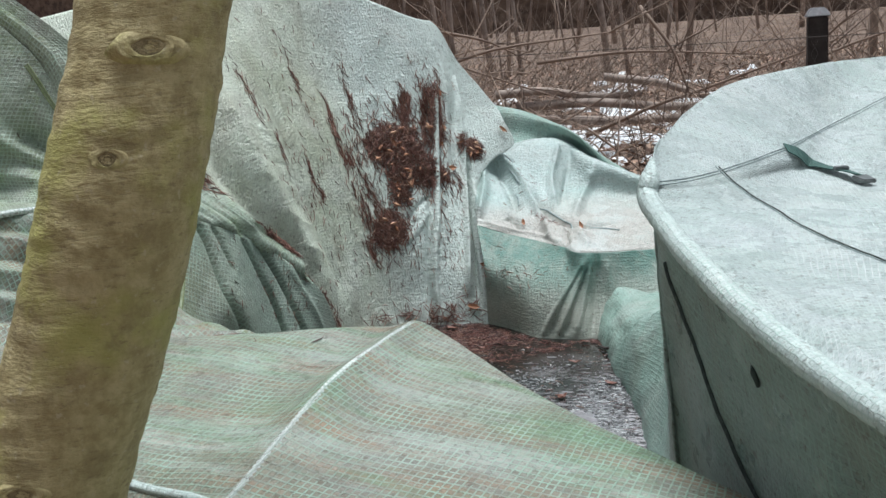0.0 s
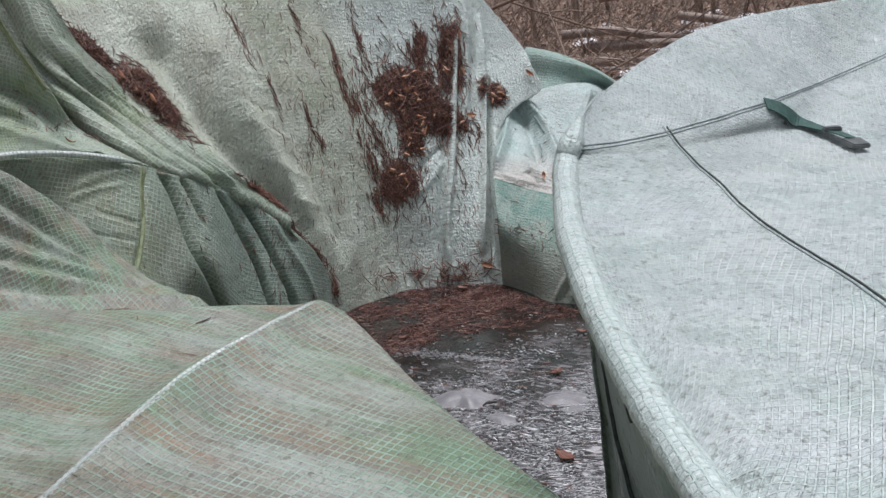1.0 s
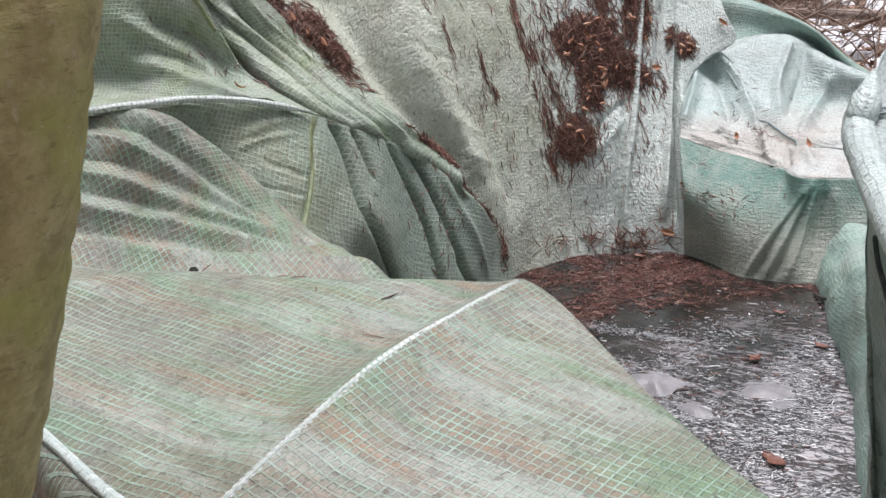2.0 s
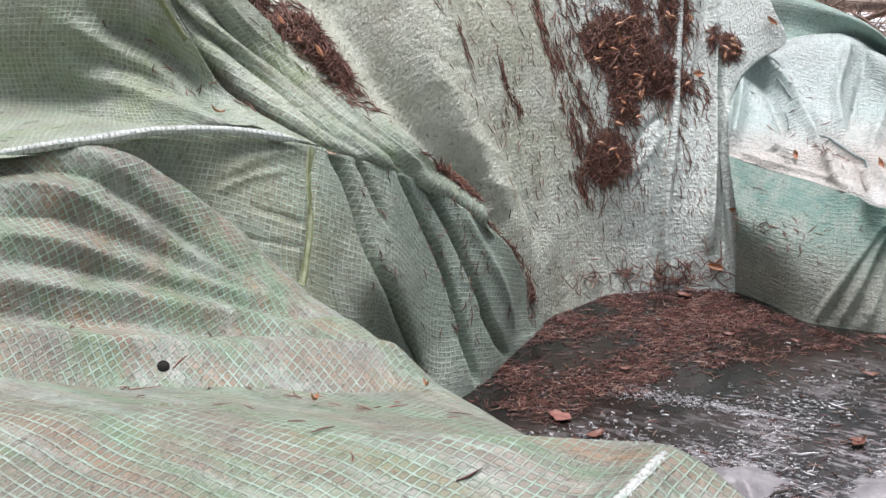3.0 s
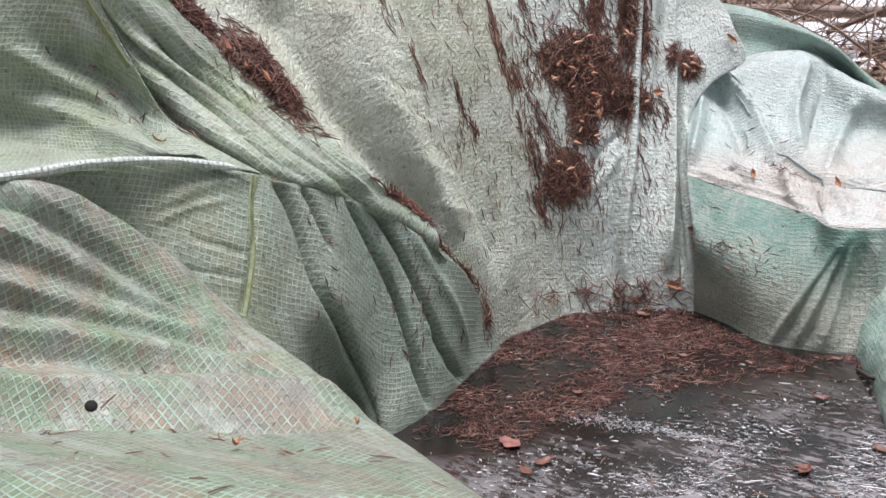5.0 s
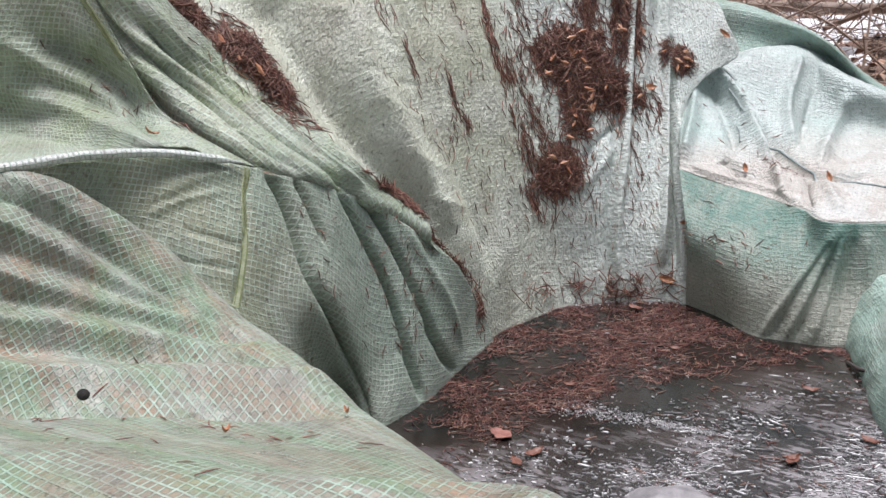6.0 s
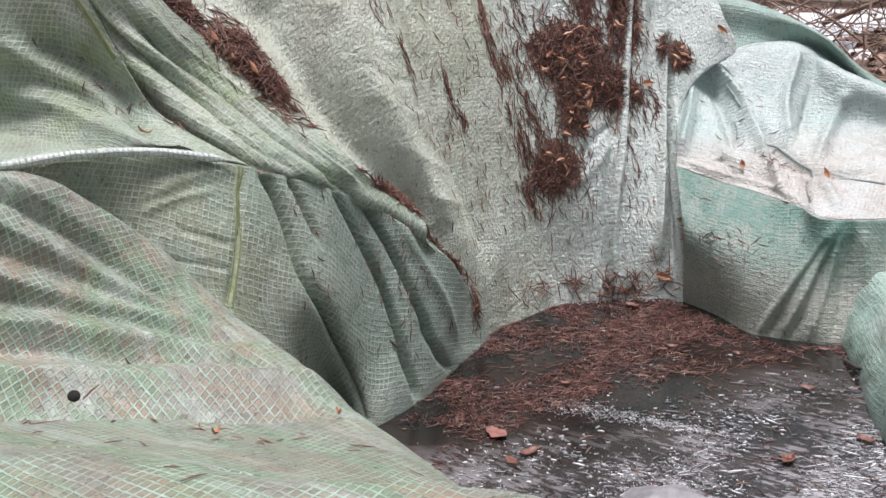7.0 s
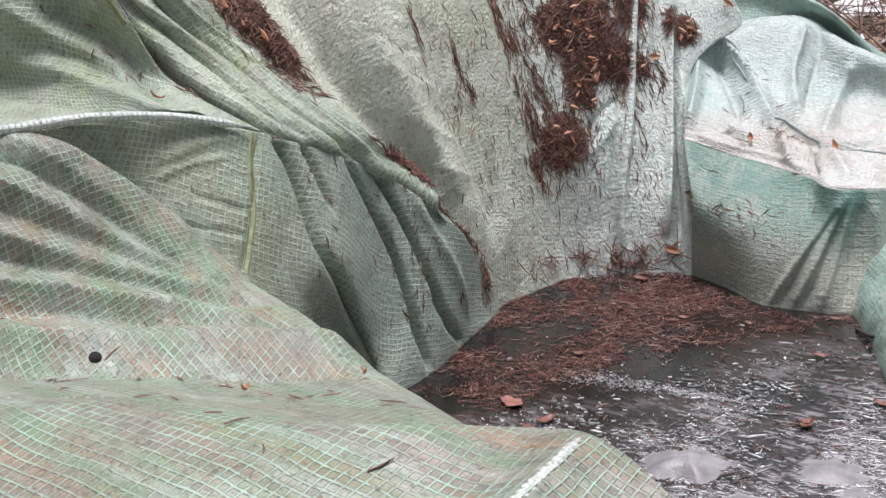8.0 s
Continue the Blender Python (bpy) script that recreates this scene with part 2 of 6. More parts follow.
WET_NEEDLE = varied("wet_needle", [rgb(0.025, 0.011, 0.010), rgb(0.09, 0.032, 0.026), rgb(0.20, 0.072, 0.054), rgb(0.04, 0.017, 0.014), rgb(0.12, 0.05, 0.038), rgb(0.40, 0.25, 0.18)], 0.35)
FLAKE = varied("ice_flake", [rgb(0.24, 0.24, 0.25), rgb(0.46, 0.46, 0.47), rgb(0.32, 0.32, 0.33), rgb(0.76, 0.76, 0.77), rgb(0.40, 0.40, 0.42)], 0.25)
LEAF = varied("dead_leaf", [rgb(0.10, 0.036, 0.026), rgb(0.15, 0.060, 0.040), rgb(0.21, 0.10, 0.065)], 0.5)
SCRAP = speckled("red_bark", rgb(0.19, 0.075, 0.060), rgb(0.28, 0.125, 0.10), 60.0, 0.6, 0.6, 0.002)
CHIP = varied("leaf_bit", [rgb(0.30, 0.12, 0.06), rgb(0.42, 0.20, 0.11), rgb(0.50, 0.30, 0.19)], 0.6)
LITTER = varied("forest_leaf", [rgb(0.095, 0.054, 0.041), rgb(0.203, 0.115, 0.081), rgb(0.324, 0.203, 0.142), rgb(0.459, 0.317, 0.230), rgb(0.149, 0.095, 0.068)], 0.8)
TWIG = varied("bare_twig", [rgb(0.12, 0.088, 0.072), rgb(0.26, 0.19, 0.15), rgb(0.43, 0.33, 0.26)], 0.85)
STEM = speckled("grey_brown_stem", rgb(0.230, 0.182, 0.155), rgb(0.365, 0.297, 0.257), 6.0, 0.9, 0.5, 0.01)
POST = speckled("dark_post", rgb(0.035, 0.028, 0.026), rgb(0.06, 0.05, 0.045), 14.0, 0.85)
SNOW = speckled("old_snow", rgb(0.78, 0.80, 0.84), rgb(0.86, 0.87, 0.89), 8.0, 0.6, 0.6, 0.02)
ICE = speckled("cloudy_ice", rgb(0.18, 0.175, 0.185), rgb(0.27, 0.26, 0.27), 24.0, 0.42, 0.5, 0.004, rgb(0.149, 0.136, 0.149))
WIRE = speckled("rusty_wire", rgb(0.04, 0.03, 0.028), rgb(0.08, 0.06, 0.05), 40.0, 0.6)


def meltwater():
    m, t, b = shader("meltwater_ice", 0.08)
    place = node(t, "ShaderNodeTexCoord").outputs["Object"]
    turned = node(t, "ShaderNodeMapping", {"Vector": place, "Rotation": (0.0, 0.0, radians(-22)), "Scale": (20.0, 62.0, 1.0)}).outputs[0]
    a, c, streak = grain(t, place, 3.0, 5.0), grain(t, place, 26.0, 6.0, 0.7), grain(t, turned, 1.0, 6.0, 0.72)
    xyz = node(t, "ShaderNodeSeparateXYZ", {0: place})
    frozen = ramp(t, maths(t, "ADD", maths(t, "SUBTRACT", xyz.outputs[0], maths(t, "MULTIPLY", xyz.outputs[1], 0.75)), maths(t, "MULTIPLY", a, 1.1)), -1.85, -1.15)
    cloud = maths(t, "ADD", maths(t, "MULTIPLY", streak, 0.6), maths(t, "MULTIPLY", grain(t, place, 5.0, 4.0), 0.4))
    icy_sheen = maths(t, "MULTIPLY", ramp(t, cloud, 0.50, 0.55), frozen)
    col = blend(t, ramp(t, a, 0.4, 0.6), rgb(0.010, 0.011, 0.010), rgb(0.026, 0.017, 0.014))
    col = blend(t, maths(t, "MULTIPLY", frozen, 0.35), col, rgb(0.13, 0.125, 0.13))
    # Grey of cloudy ice, with some of the sky's reflection painted in.
    col = blend(t, icy_sheen, col, rgb(0.38, 0.365, 0.38))
    t.links.new(col, b.inputs["Base Color"])
    t.links.new(maths(t, "ADD", maths(t, "MULTIPLY", icy_sheen, 0.22), maths(t, "ADD", maths(t, "MULTIPLY", frozen, 0.10), 0.06)), b.inputs["Roughness"])
    rough_ice = maths(t, "ADD", maths(t, "MULTIPLY", c, 0.5), maths(t, "MULTIPLY", maths(t, "MULTIPLY", streak, frozen), 1.4))
    t.links.new(node(t, "ShaderNodeBump", {"Height": rough_ice, "Distance": 0.004, "Strength": 0.5}).outputs[0], b.inputs["Normal"])
    return m


WATER = meltwater()

# ---- shapes ----
def curve(*points):
    return [Vector(p) for p in points]


def along(points, s):
    """A point of the smooth line through points, s from 0 to 1."""
    n = len(points) - 1
    x = min(max(s, 0.0), 1.0) * n
    i = min(int(x), n - 1)
    f = x - i
    p1, p2 = points[i], points[i + 1]
    p0 = points[i - 1] if i else p1 * 2 - p2
    p3 = points[i + 2] if i + 2 <= n else p2 * 2 - p1
    return 0.5 * (2 * p1 + (p2 - p0) * f + (2 * p0 - 5 * p1 + 4 * p2 - p3) * f * f + (3 * p1 - p0 - 3 * p2 + p3) * f ** 3)


def part(name, bm, material, parent=None, label="", smooth=True):
    me = bpy.data.meshes.new(name)
    for f in bm.faces:
        f.smooth = smooth
    bm.to_mesh(me)
    bm.free()
    me.materials.append(material)
    ob = new(name, me)
    if parent is not None:
        ob.parent = parent
    if label:
        ob["label"] = label
    return ob


def crease(points, n=24):
    return np.array([along(points, i / n)[:] for i in range(n + 1)])


PLAIN = {}


def to_line(flat, c):
    """How far each place is from a line, and how far along it that is."""
    a, ab = c[:-1], c[1:] - c[:-1]
    ll = np.sum(ab * ab, axis=1) + 1e-12
    best, ends = np.full(len(flat), 9.0), np.zeros(len(flat))
    for k in range(len(a)):
        f = np.clip(((flat - a[k]) @ ab[k]) / ll[k], 0, 1)
        d = np.linalg.norm(flat - a[k] - f[:, None] * ab[k], axis=1)
        near = d < best
        best[near], ends[near] = d[near], (k + f[near]) / len(a)
    return best, ends


def sheet_grid(rows, nu, nv, folds=(), ripple=0.0, seed=0, pleat=0.0, lift=0.0):
    """A cloth through the given lines: an (nv+1) x (nu+1) x 3 grid, pleated along the folds (height, width, line)."""
    fine = [[along(r, i / nu) for i in range(nu + 1)] for r in rows]
    g = np.array([[along([fine[k][i] for k in range(len(rows))], j / nv)[:] for i in range(nu + 1)] for j in range(nv + 1)])
    du, dv = np.gradient(g, axis=1), np.gradient(g, axis=0)
    nrm = np.cross(du, dv)
    nrm /= np.linalg.norm(nrm, axis=2, keepdims=True) + 1e-9
    eye = np.array((1.1, 1.6, 1.0))
    flip = np.sign(np.sum(nrm * (eye - g), axis=2, keepdims=True))
    nrm = nrm * flip
    push = np.zeros(g.shape[:2])
    flat = g.reshape(-1, 3)
    push += lift
    crest, trough = np.full(len(flat), 9.0), np.full(len(flat), 9.0)
    for h, w, line in folds:
        c = crease(line)
        c = np.array([flat[np.argmin(np.sum((flat - p) ** 2, axis=1))] for p in c])
        for _ in range(3):
            c[1:-1] = 0.25 * c[:-2] + 0.5 * c[1:-1] + 0.25 * c[2:]
        best, ends = to_line(flat, c)
        best = np.sqrt(best ** 2 + 0.003 ** 2) - 0.002
        if pleat and w > 0.010:
            if h > 0:
                crest = np.minimum(crest, best)
            else:
                trough = np.minimum(trough, best)
            continue
        fade = np.clip(np.minimum(ends, 1 - ends) * 6 + 0.25, 0, 1)
        shape = h * np.exp(-(best / w) ** 1.5)
        push += (fade * shape).reshape(push.shape)
    if pleat:
        span = crest + trough
        push += (pleat * (trough - crest) * np.clip((0.24 - span) / 0.12, 0, 1)).reshape(push.shape)
    if ripple:
        for idx in np.ndindex(*push.shape):
            p = Vector(g[idx])
            push[idx] += ripple * (noise.noise(p * 7 + Vector((seed, 0, 0))) + 0.5 * noise.noise(p * 17) + 0.25 * noise.noise(p * 40))
    made = g + nrm * push[:, :, None]
    PLAIN[id(made)] = (g, made)
    return made


def sheet(name, g, material, parent=None, label="", thick=0.0015, level=False):
    nv, nu = g.shape[0] - 1, g.shape[1] - 1
    bm = bmesh.new()
    uv = bm.loops.layers.uv.new("UVMap")
    flat = PLAIN[id(g)][0] if id(g) in PLAIN else g
    if level:
        us, vs = flat[:, :, 0] - 0.7 * flat[:, :, 2], flat[:, :, 1]
    else:
        us = np.concatenate([np.zeros((nv + 1, 1)), np.cumsum(np.linalg.norm(np.diff(flat, axis=1), axis=2), axis=1)], axis=1)
        vs = np.concatenate([np.zeros((1, nu + 1)), np.cumsum(np.linalg.norm(np.diff(flat, axis=0), axis=2), axis=0)], axis=0)
        us = us - us[:, nu // 2:nu // 2 + 1]
        vs = vs - vs[nv // 2:nv // 2 + 1, :]
    verts = [[bm.verts.new(g[j, i]) for i in range(nu + 1)] for j in range(nv + 1)]
    for j in range(nv):
        for i in range(nu):
            ids = ((j, i), (j, i + 1), (j + 1, i + 1), (j + 1, i))
            f = bm.faces.new([verts[a][b] for a, b in ids])
            for loop, (a, b) in zip(f.loops, ids):
                loop[uv].uv = (us[a, b], vs[a, b])
    ob = part(name, bm, material, parent, label)
    if thick:
        s = ob.modifiers.new("thickness", "SOLIDIFY")
        s.thickness, s.offset = thick, 0.0
    return ob


def tube(bm, points, radii, sides=8, cap=True):
    """A round bar along points into bm; radii one for each point."""
    rings = []
    for i, p in enumerate(points):
        d = (points[min(i + 1, len(points) - 1)] - points[max(i - 1, 0)]).normalized()
        a = d.orthogonal().normalized() if i == 0 else (rings_x - d * rings_x.dot(d)).normalized()
        rings_x = a
        b = d.cross(a)
        rings.append([bm.verts.new(p + (a * math.cos(k * math.tau / sides) + b * math.sin(k * math.tau / sides)) * radii[i]) for k in range(sides)])
    for r, q in zip(rings, rings[1:]):
        for k in range(sides):
            bm.faces.new((r[k], r[(k + 1) % sides], q[(k + 1) % sides], q[k]))
    if cap:
        bm.faces.new(rings[0][::-1])
        bm.faces.new(rings[-1])
    return rings


def piping(name, line, radius, material, parent=None, label="", n=120, sides=12, bead=0.0, start=1.0, end=1.0):
    """A round welt of foil with its own mesh along a line."""
    bm = bmesh.new()
    pts = [along(line, i / n) for i in range(n + 1)]
    rings = tube(bm, pts, [radius * (1 + bead * math.sin(i * 2.4) + 0.10 * noise.noise(p * 14)) * min(1.0, start + 12 * i / n, end + 12 * (n - i) / n) for i, p in enumerate(pts)], sides, False)
    g = np.array([[v.co[:] for v in r + r[:1]] for r in rings])
    bm.free()
    return sheet(name, g, material, parent, label, 0.0)


def rod(name, line, radius, material, parent=None, label="", n=60, sides=8):
    bm = bmesh.new()
    pts = [along(line, i / n) for i in range(n + 1)]
    tube(bm, pts, [radius] * len(pts), sides)
    return part(name, bm, material, parent, label)


def empty(name, label, category, kind="", group=""):
    return tagged(new(name), label, category, group, kind)


# ---- ground, pool, distance ----
def ground_height(x, y):
    rise = -0.45 + 0.45 * min(max((y - 3.0) / 5.0, 0.0), 1.0) + 0.05 * max(y - 9.0, 0.0)
    rise = min(rise, 2.2)
    return rise + 0.05 * noise.noise(Vector((x * 0.6, y * 0.6, 0))) + 0.02 * noise.noise(Vector((x * 2.5, y * 2.5, 3)))


def build_ground():
    bm = bmesh.new()
    xs = sorted(set([-300, -120, -60, -30] + [-16 + 0.4 * i for i in range(81)] + [30, 60, 120, 300]))
    ys = sorted(set([-300, -100, -40, -15] + [-6 + 0.4 * i for i in range(76)] + [40, 80, 160, 400]))
    v = [[bm.verts.new((x, y, ground_height(x, y))) for x in xs] for y in ys]
    for j in range(len(ys) - 1):
        for i in range(len(xs) - 1):
            bm.faces.new((v[j][i], v[j][i + 1], v[j + 1][i + 1], v[j + 1][i]))
    ob = part("ground", bm, EARTH)
    return tagged(ob, "brown leaf litter and bare soil under the thicket", "ground", kind="structure")


build_ground()

bm = bmesh.new()
v = [[bm.verts.new((-0.36 + 0.04 * i, 1.95 + 0.044 * j, 0.0)) for i in range(41)] for j in range(56)]
for j in range(55):
    for i in range(40):
        bm.faces.new((v[j][i], v[j][i + 1], v[j + 1][i + 1], v[j + 1][i]))
water = tagged(part("water", bm, WATER), "dark meltwater with thin ice in the sagging foil", "water", kind="structure")

# ---- the collapsed greenhouse: lines of the sheets ----
back_0 = curve((-0.264, 3.635, -0.080), (-0.284, 3.564, 0.194), (-0.313, 3.448, 0.340), (-0.344, 3.344, 0.447), (-0.400, 3.245, 0.568), (-0.499, 3.165, 0.689), (-0.613, 3.112, 0.814), (-0.755, 3.054, 0.939), (-0.975, 2.986, 1.171))
back_1 = curve((-0.280, 3.720, -0.080), (-0.290, 3.720, 0.140), (-0.302, 3.634, 0.322), (-0.334, 3.546, 0.467), (-0.374, 3.504, 0.596), (-0.428, 3.480, 0.731), (-0.485, 3.481, 0.847), (-0.549, 3.489, 0.963), (-0.751, 3.479, 1.278))
back_2 = curve((-0.253, 3.829, -0.080), (-0.288, 3.884, 0.138), (-0.320, 3.861, 0.301), (-0.357, 3.845, 0.442), (-0.393, 3.818, 0.581), (-0.430, 3.796, 0.730), (-0.483, 3.807, 0.857), (-0.544, 3.831, 0.998), (-0.677, 3.871, 1.311))
back_3 = curve((-0.211, 3.979, -0.080), (-0.243, 4.036, 0.115), (-0.276, 4.037, 0.261), (-0.311, 4.040, 0.403), (-0.349, 4.053, 0.542), (-0.400, 4.071, 0.695), (-0.448, 4.098, 0.830), (-0.496, 4.125, 0.967), (-0.580, 4.197, 1.315))
back_4 = curve((-0.093, 4.088, -0.080), (-0.122, 4.146, 0.116), (-0.135, 4.185, 0.238), (-0.153, 4.239, 0.373), (-0.177, 4.315, 0.505), (-0.200, 4.385, 0.641), (-0.223, 4.448, 0.764), (-0.244, 4.500, 0.906), (-0.343, 4.513, 1.172))
back_5 = curve((0.022, 4.142, -0.080), (-0.004, 4.202, 0.116), (-0.028, 4.252, 0.233), (-0.067, 4.328, 0.344), (-0.107, 4.411, 0.475), (-0.147, 4.489, 0.612), (-0.180, 4.562, 0.736), (-0.209, 4.624, 0.881), (-0.302, 4.652, 1.138))
back_6 = curve((0.084, 4.147, -0.080), (0.049, 4.233, 0.131), (0.006, 4.291, 0.243), (-0.041, 4.364, 0.355), (-0.076, 4.449, 0.470), (-0.094, 4.540, 0.598), (-0.115, 4.616, 0.714), (-0.152, 4.669, 0.827), (-0.231, 4.698, 0.986))
back_7 = curve((0.117, 4.203, -0.080), (0.042, 4.348, 0.096), (0.001, 4.412, 0.212), (-0.048, 4.485, 0.380), (-0.071, 4.568, 0.561), (0.017, 4.669, 0.628), (-0.025, 4.683, 0.724), (-0.065, 4.710, 0.780), (-0.140, 4.725, 0.864))
back_rows = [back_0, back_1, back_2, back_3, back_4, back_5, back_6, back_7]

panel_0 = curve((-0.673, 2.393, 0.668), (-0.506, 2.505, 0.696), (-0.451, 2.574, 0.700), (-0.423, 2.695, 0.695), (-0.406, 2.847, 0.668), (-0.350, 2.988, 0.624), (-0.326, 3.094, 0.578), (-0.316, 3.210, 0.524), (-0.309, 3.306, 0.473), (-0.270, 3.409, 0.384), (-0.248, 3.523, 0.278), (-0.280, 3.650, 0.135), (-0.268, 3.700, 0.015))
panel_1 = curve((-0.614, 2.351, 0.594), (-0.468, 2.468, 0.619), (-0.419, 2.539, 0.625), (-0.386, 2.642, 0.611), (-0.365, 2.774, 0.585), (-0.312, 2.913, 0.527), (-0.288, 3.024, 0.476), (-0.279, 3.138, 0.421), (-0.283, 3.258, 0.317), (-0.251, 3.355, 0.257), (-0.236, 3.471, 0.186), (-0.267, 3.602, 0.090), (-0.266, 3.700, 0.004))
panel_2 = curve((-0.549, 2.302, 0.505), (-0.421, 2.422, 0.525), (-0.375, 2.496, 0.546), (-0.334, 2.593, 0.542), (-0.316, 2.710, 0.509), (-0.280, 2.840, 0.430), (-0.255, 2.957, 0.361), (-0.243, 3.064, 0.302), (-0.256, 3.210, 0.156), (-0.230, 3.300, 0.127), (-0.223, 3.416, 0.092), (-0.253, 3.554, 0.045), (-0.264, 3.700, -0.009))
panel_3 = curve((-0.489, 2.256, 0.421), (-0.363, 2.372, 0.439), (-0.313, 2.441, 0.461), (-0.265, 2.531, 0.466), (-0.247, 2.642, 0.429), (-0.232, 2.787, 0.335), (-0.227, 2.934, 0.195), (-0.334, 3.155, 0.040), (-0.230, 3.162, 0.000), (-0.211, 3.246, 0.000), (-0.211, 3.364, 0.000), (-0.240, 3.506, 0.000), (-0.262, 3.700, -0.020))
panel_4 = curve((-0.444, 2.225, 0.370), (-0.307, 2.328, 0.377), (-0.251, 2.391, 0.400), (-0.195, 2.470, 0.399), (-0.167, 2.588, 0.345), (-0.184, 2.755, 0.236), (-0.240, 2.958, 0.056), (-0.334, 3.155, -0.100), (-0.230, 3.162, -0.120), (-0.211, 3.246, -0.120), (-0.211, 3.364, -0.120), (-0.240, 3.506, -0.120), (-0.262, 3.700, -0.120))
panel_rows = [panel_0, panel_1, panel_2, panel_3, panel_4]

upper_0 = curve((-0.839, 2.283, 0.663), (-0.559, 2.393, 0.694), (-0.458, 2.576, 0.693), (-0.421, 2.693, 0.689), (-0.443, 2.874, 0.653), (-0.355, 3.031, 0.600))
upper_1 = curve((-1.404, 2.490, 0.724), (-1.131, 2.657, 0.710), (-0.870, 2.823, 0.700), (-0.658, 2.856, 0.695), (-0.441, 2.866, 0.691), (-0.346, 3.011, 0.619))
upper_2 = curve((-1.397, 2.534, 0.910), (-1.125, 2.697, 0.894), (-0.858, 2.851, 0.861), (-0.728, 2.922, 0.791), (-0.546, 2.927, 0.728), (-0.362, 3.009, 0.627))
upper_3 = curve((-1.327, 2.673, 1.362), (-1.064, 2.828, 1.340), (-0.795, 2.941, 1.115), (-0.690, 2.958, 0.935), (-0.538, 2.953, 0.736), (-0.384, 3.010, 0.632))
upper_rows = [upper_0, upper_1, upper_2, upper_3]

bundle_0 = curve((-1.131, 2.850, 1.294), (-0.833, 2.966, 1.117), (-0.717, 2.977, 0.933), (-0.567, 2.974, 0.731), (-0.403, 3.005, 0.632), (-0.340, 3.076, 0.584), (-0.332, 3.194, 0.533), (-0.320, 3.283, 0.484), (-0.297, 3.327, 0.441))
bundle_1 = curve((-1.046, 2.877, 1.340), (-0.762, 2.971, 1.113), (-0.656, 2.980, 0.932), (-0.551, 3.024, 0.770), (-0.400, 3.051, 0.651), (-0.336, 3.120, 0.583), (-0.333, 3.236, 0.513), (-0.305, 3.302, 0.472), (-0.298, 3.385, 0.408))
bundle_2 = curve((-0.991, 2.906, 1.336), (-0.731, 2.989, 1.110), (-0.621, 3.002, 0.930), (-0.572, 3.118, 0.779), (-0.455, 3.184, 0.652), (-0.348, 3.215, 0.561), (-0.315, 3.297, 0.488), (-0.305, 3.394, 0.414), (-0.262, 3.438, 0.350))
bundle_3 = curve((-0.937, 2.935, 1.331), (-0.679, 3.018, 1.107), (-0.633, 3.074, 0.924), (-0.593, 3.216, 0.776), (-0.463, 3.278, 0.646), (-0.341, 3.298, 0.555), (-0.338, 3.419, 0.449), (-0.255, 3.451, 0.361), (-0.261, 3.562, 0.249))
bundle_rows = [bundle_0, bundle_1, bundle_2, bundle_3]

bulge_0 = curve((0.070, 4.178, -0.100), (0.180, 4.130, -0.100), (0.303, 4.046, -0.100), (0.416, 4.052, -0.100), (0.543, 4.087, -0.100), (0.820, 4.220, -0.100))
bulge_1 = curve((0.070, 4.178, 0.010), (0.180, 4.130, 0.010), (0.300, 4.054, 0.010), (0.415, 4.056, 0.010), (0.542, 4.090, 0.010), (0.820, 4.220, 0.010))
bulge_2 = curve((0.079, 4.145, 0.225), (0.184, 4.127, 0.189), (0.288, 4.112, 0.177), (0.399, 4.105, 0.165), (0.503, 4.153, 0.144), (0.800, 4.300, 0.150))
bulge_3 = curve((0.003, 4.272, 0.363), (0.112, 4.282, 0.333), (0.235, 4.294, 0.303), (0.358, 4.239, 0.295), (0.472, 4.176, 0.288), (0.780, 4.470, 0.260))
bulge_4 = curve((-0.008, 4.302, 0.372), (0.107, 4.302, 0.349), (0.221, 4.339, 0.316), (0.352, 4.265, 0.311), (0.469, 4.206, 0.298), (0.770, 4.500, 0.275))
bulge_5 = curve((-0.043, 4.379, 0.427), (0.076, 4.388, 0.406), (0.190, 4.411, 0.377), (0.274, 4.444, 0.367), (0.392, 4.410, 0.342), (0.750, 4.660, 0.330))
bulge_6 = curve((-0.101, 4.538, 0.513), (0.005, 4.584, 0.510), (0.128, 4.602, 0.471), (0.221, 4.650, 0.451), (0.347, 4.722, 0.419), (0.720, 4.800, 0.370))
bulge_7 = curve((-0.117, 4.681, 0.600), (-0.047, 4.756, 0.613), (0.067, 4.784, 0.632), (0.163, 4.864, 0.616), (0.323, 4.782, 0.550), (0.710, 4.840, 0.400))
bulge_8 = curve((-0.199, 4.926, 0.554), (-0.117, 4.991, 0.566), (-0.009, 5.036, 0.585), (0.087, 5.147, 0.565), (0.265, 5.043, 0.492), (0.660, 5.080, 0.340))
bulge_rows = [bulge_0, bulge_1, bulge_2, bulge_3, bulge_4, bulge_5, bulge_6, bulge_7, bulge_8]

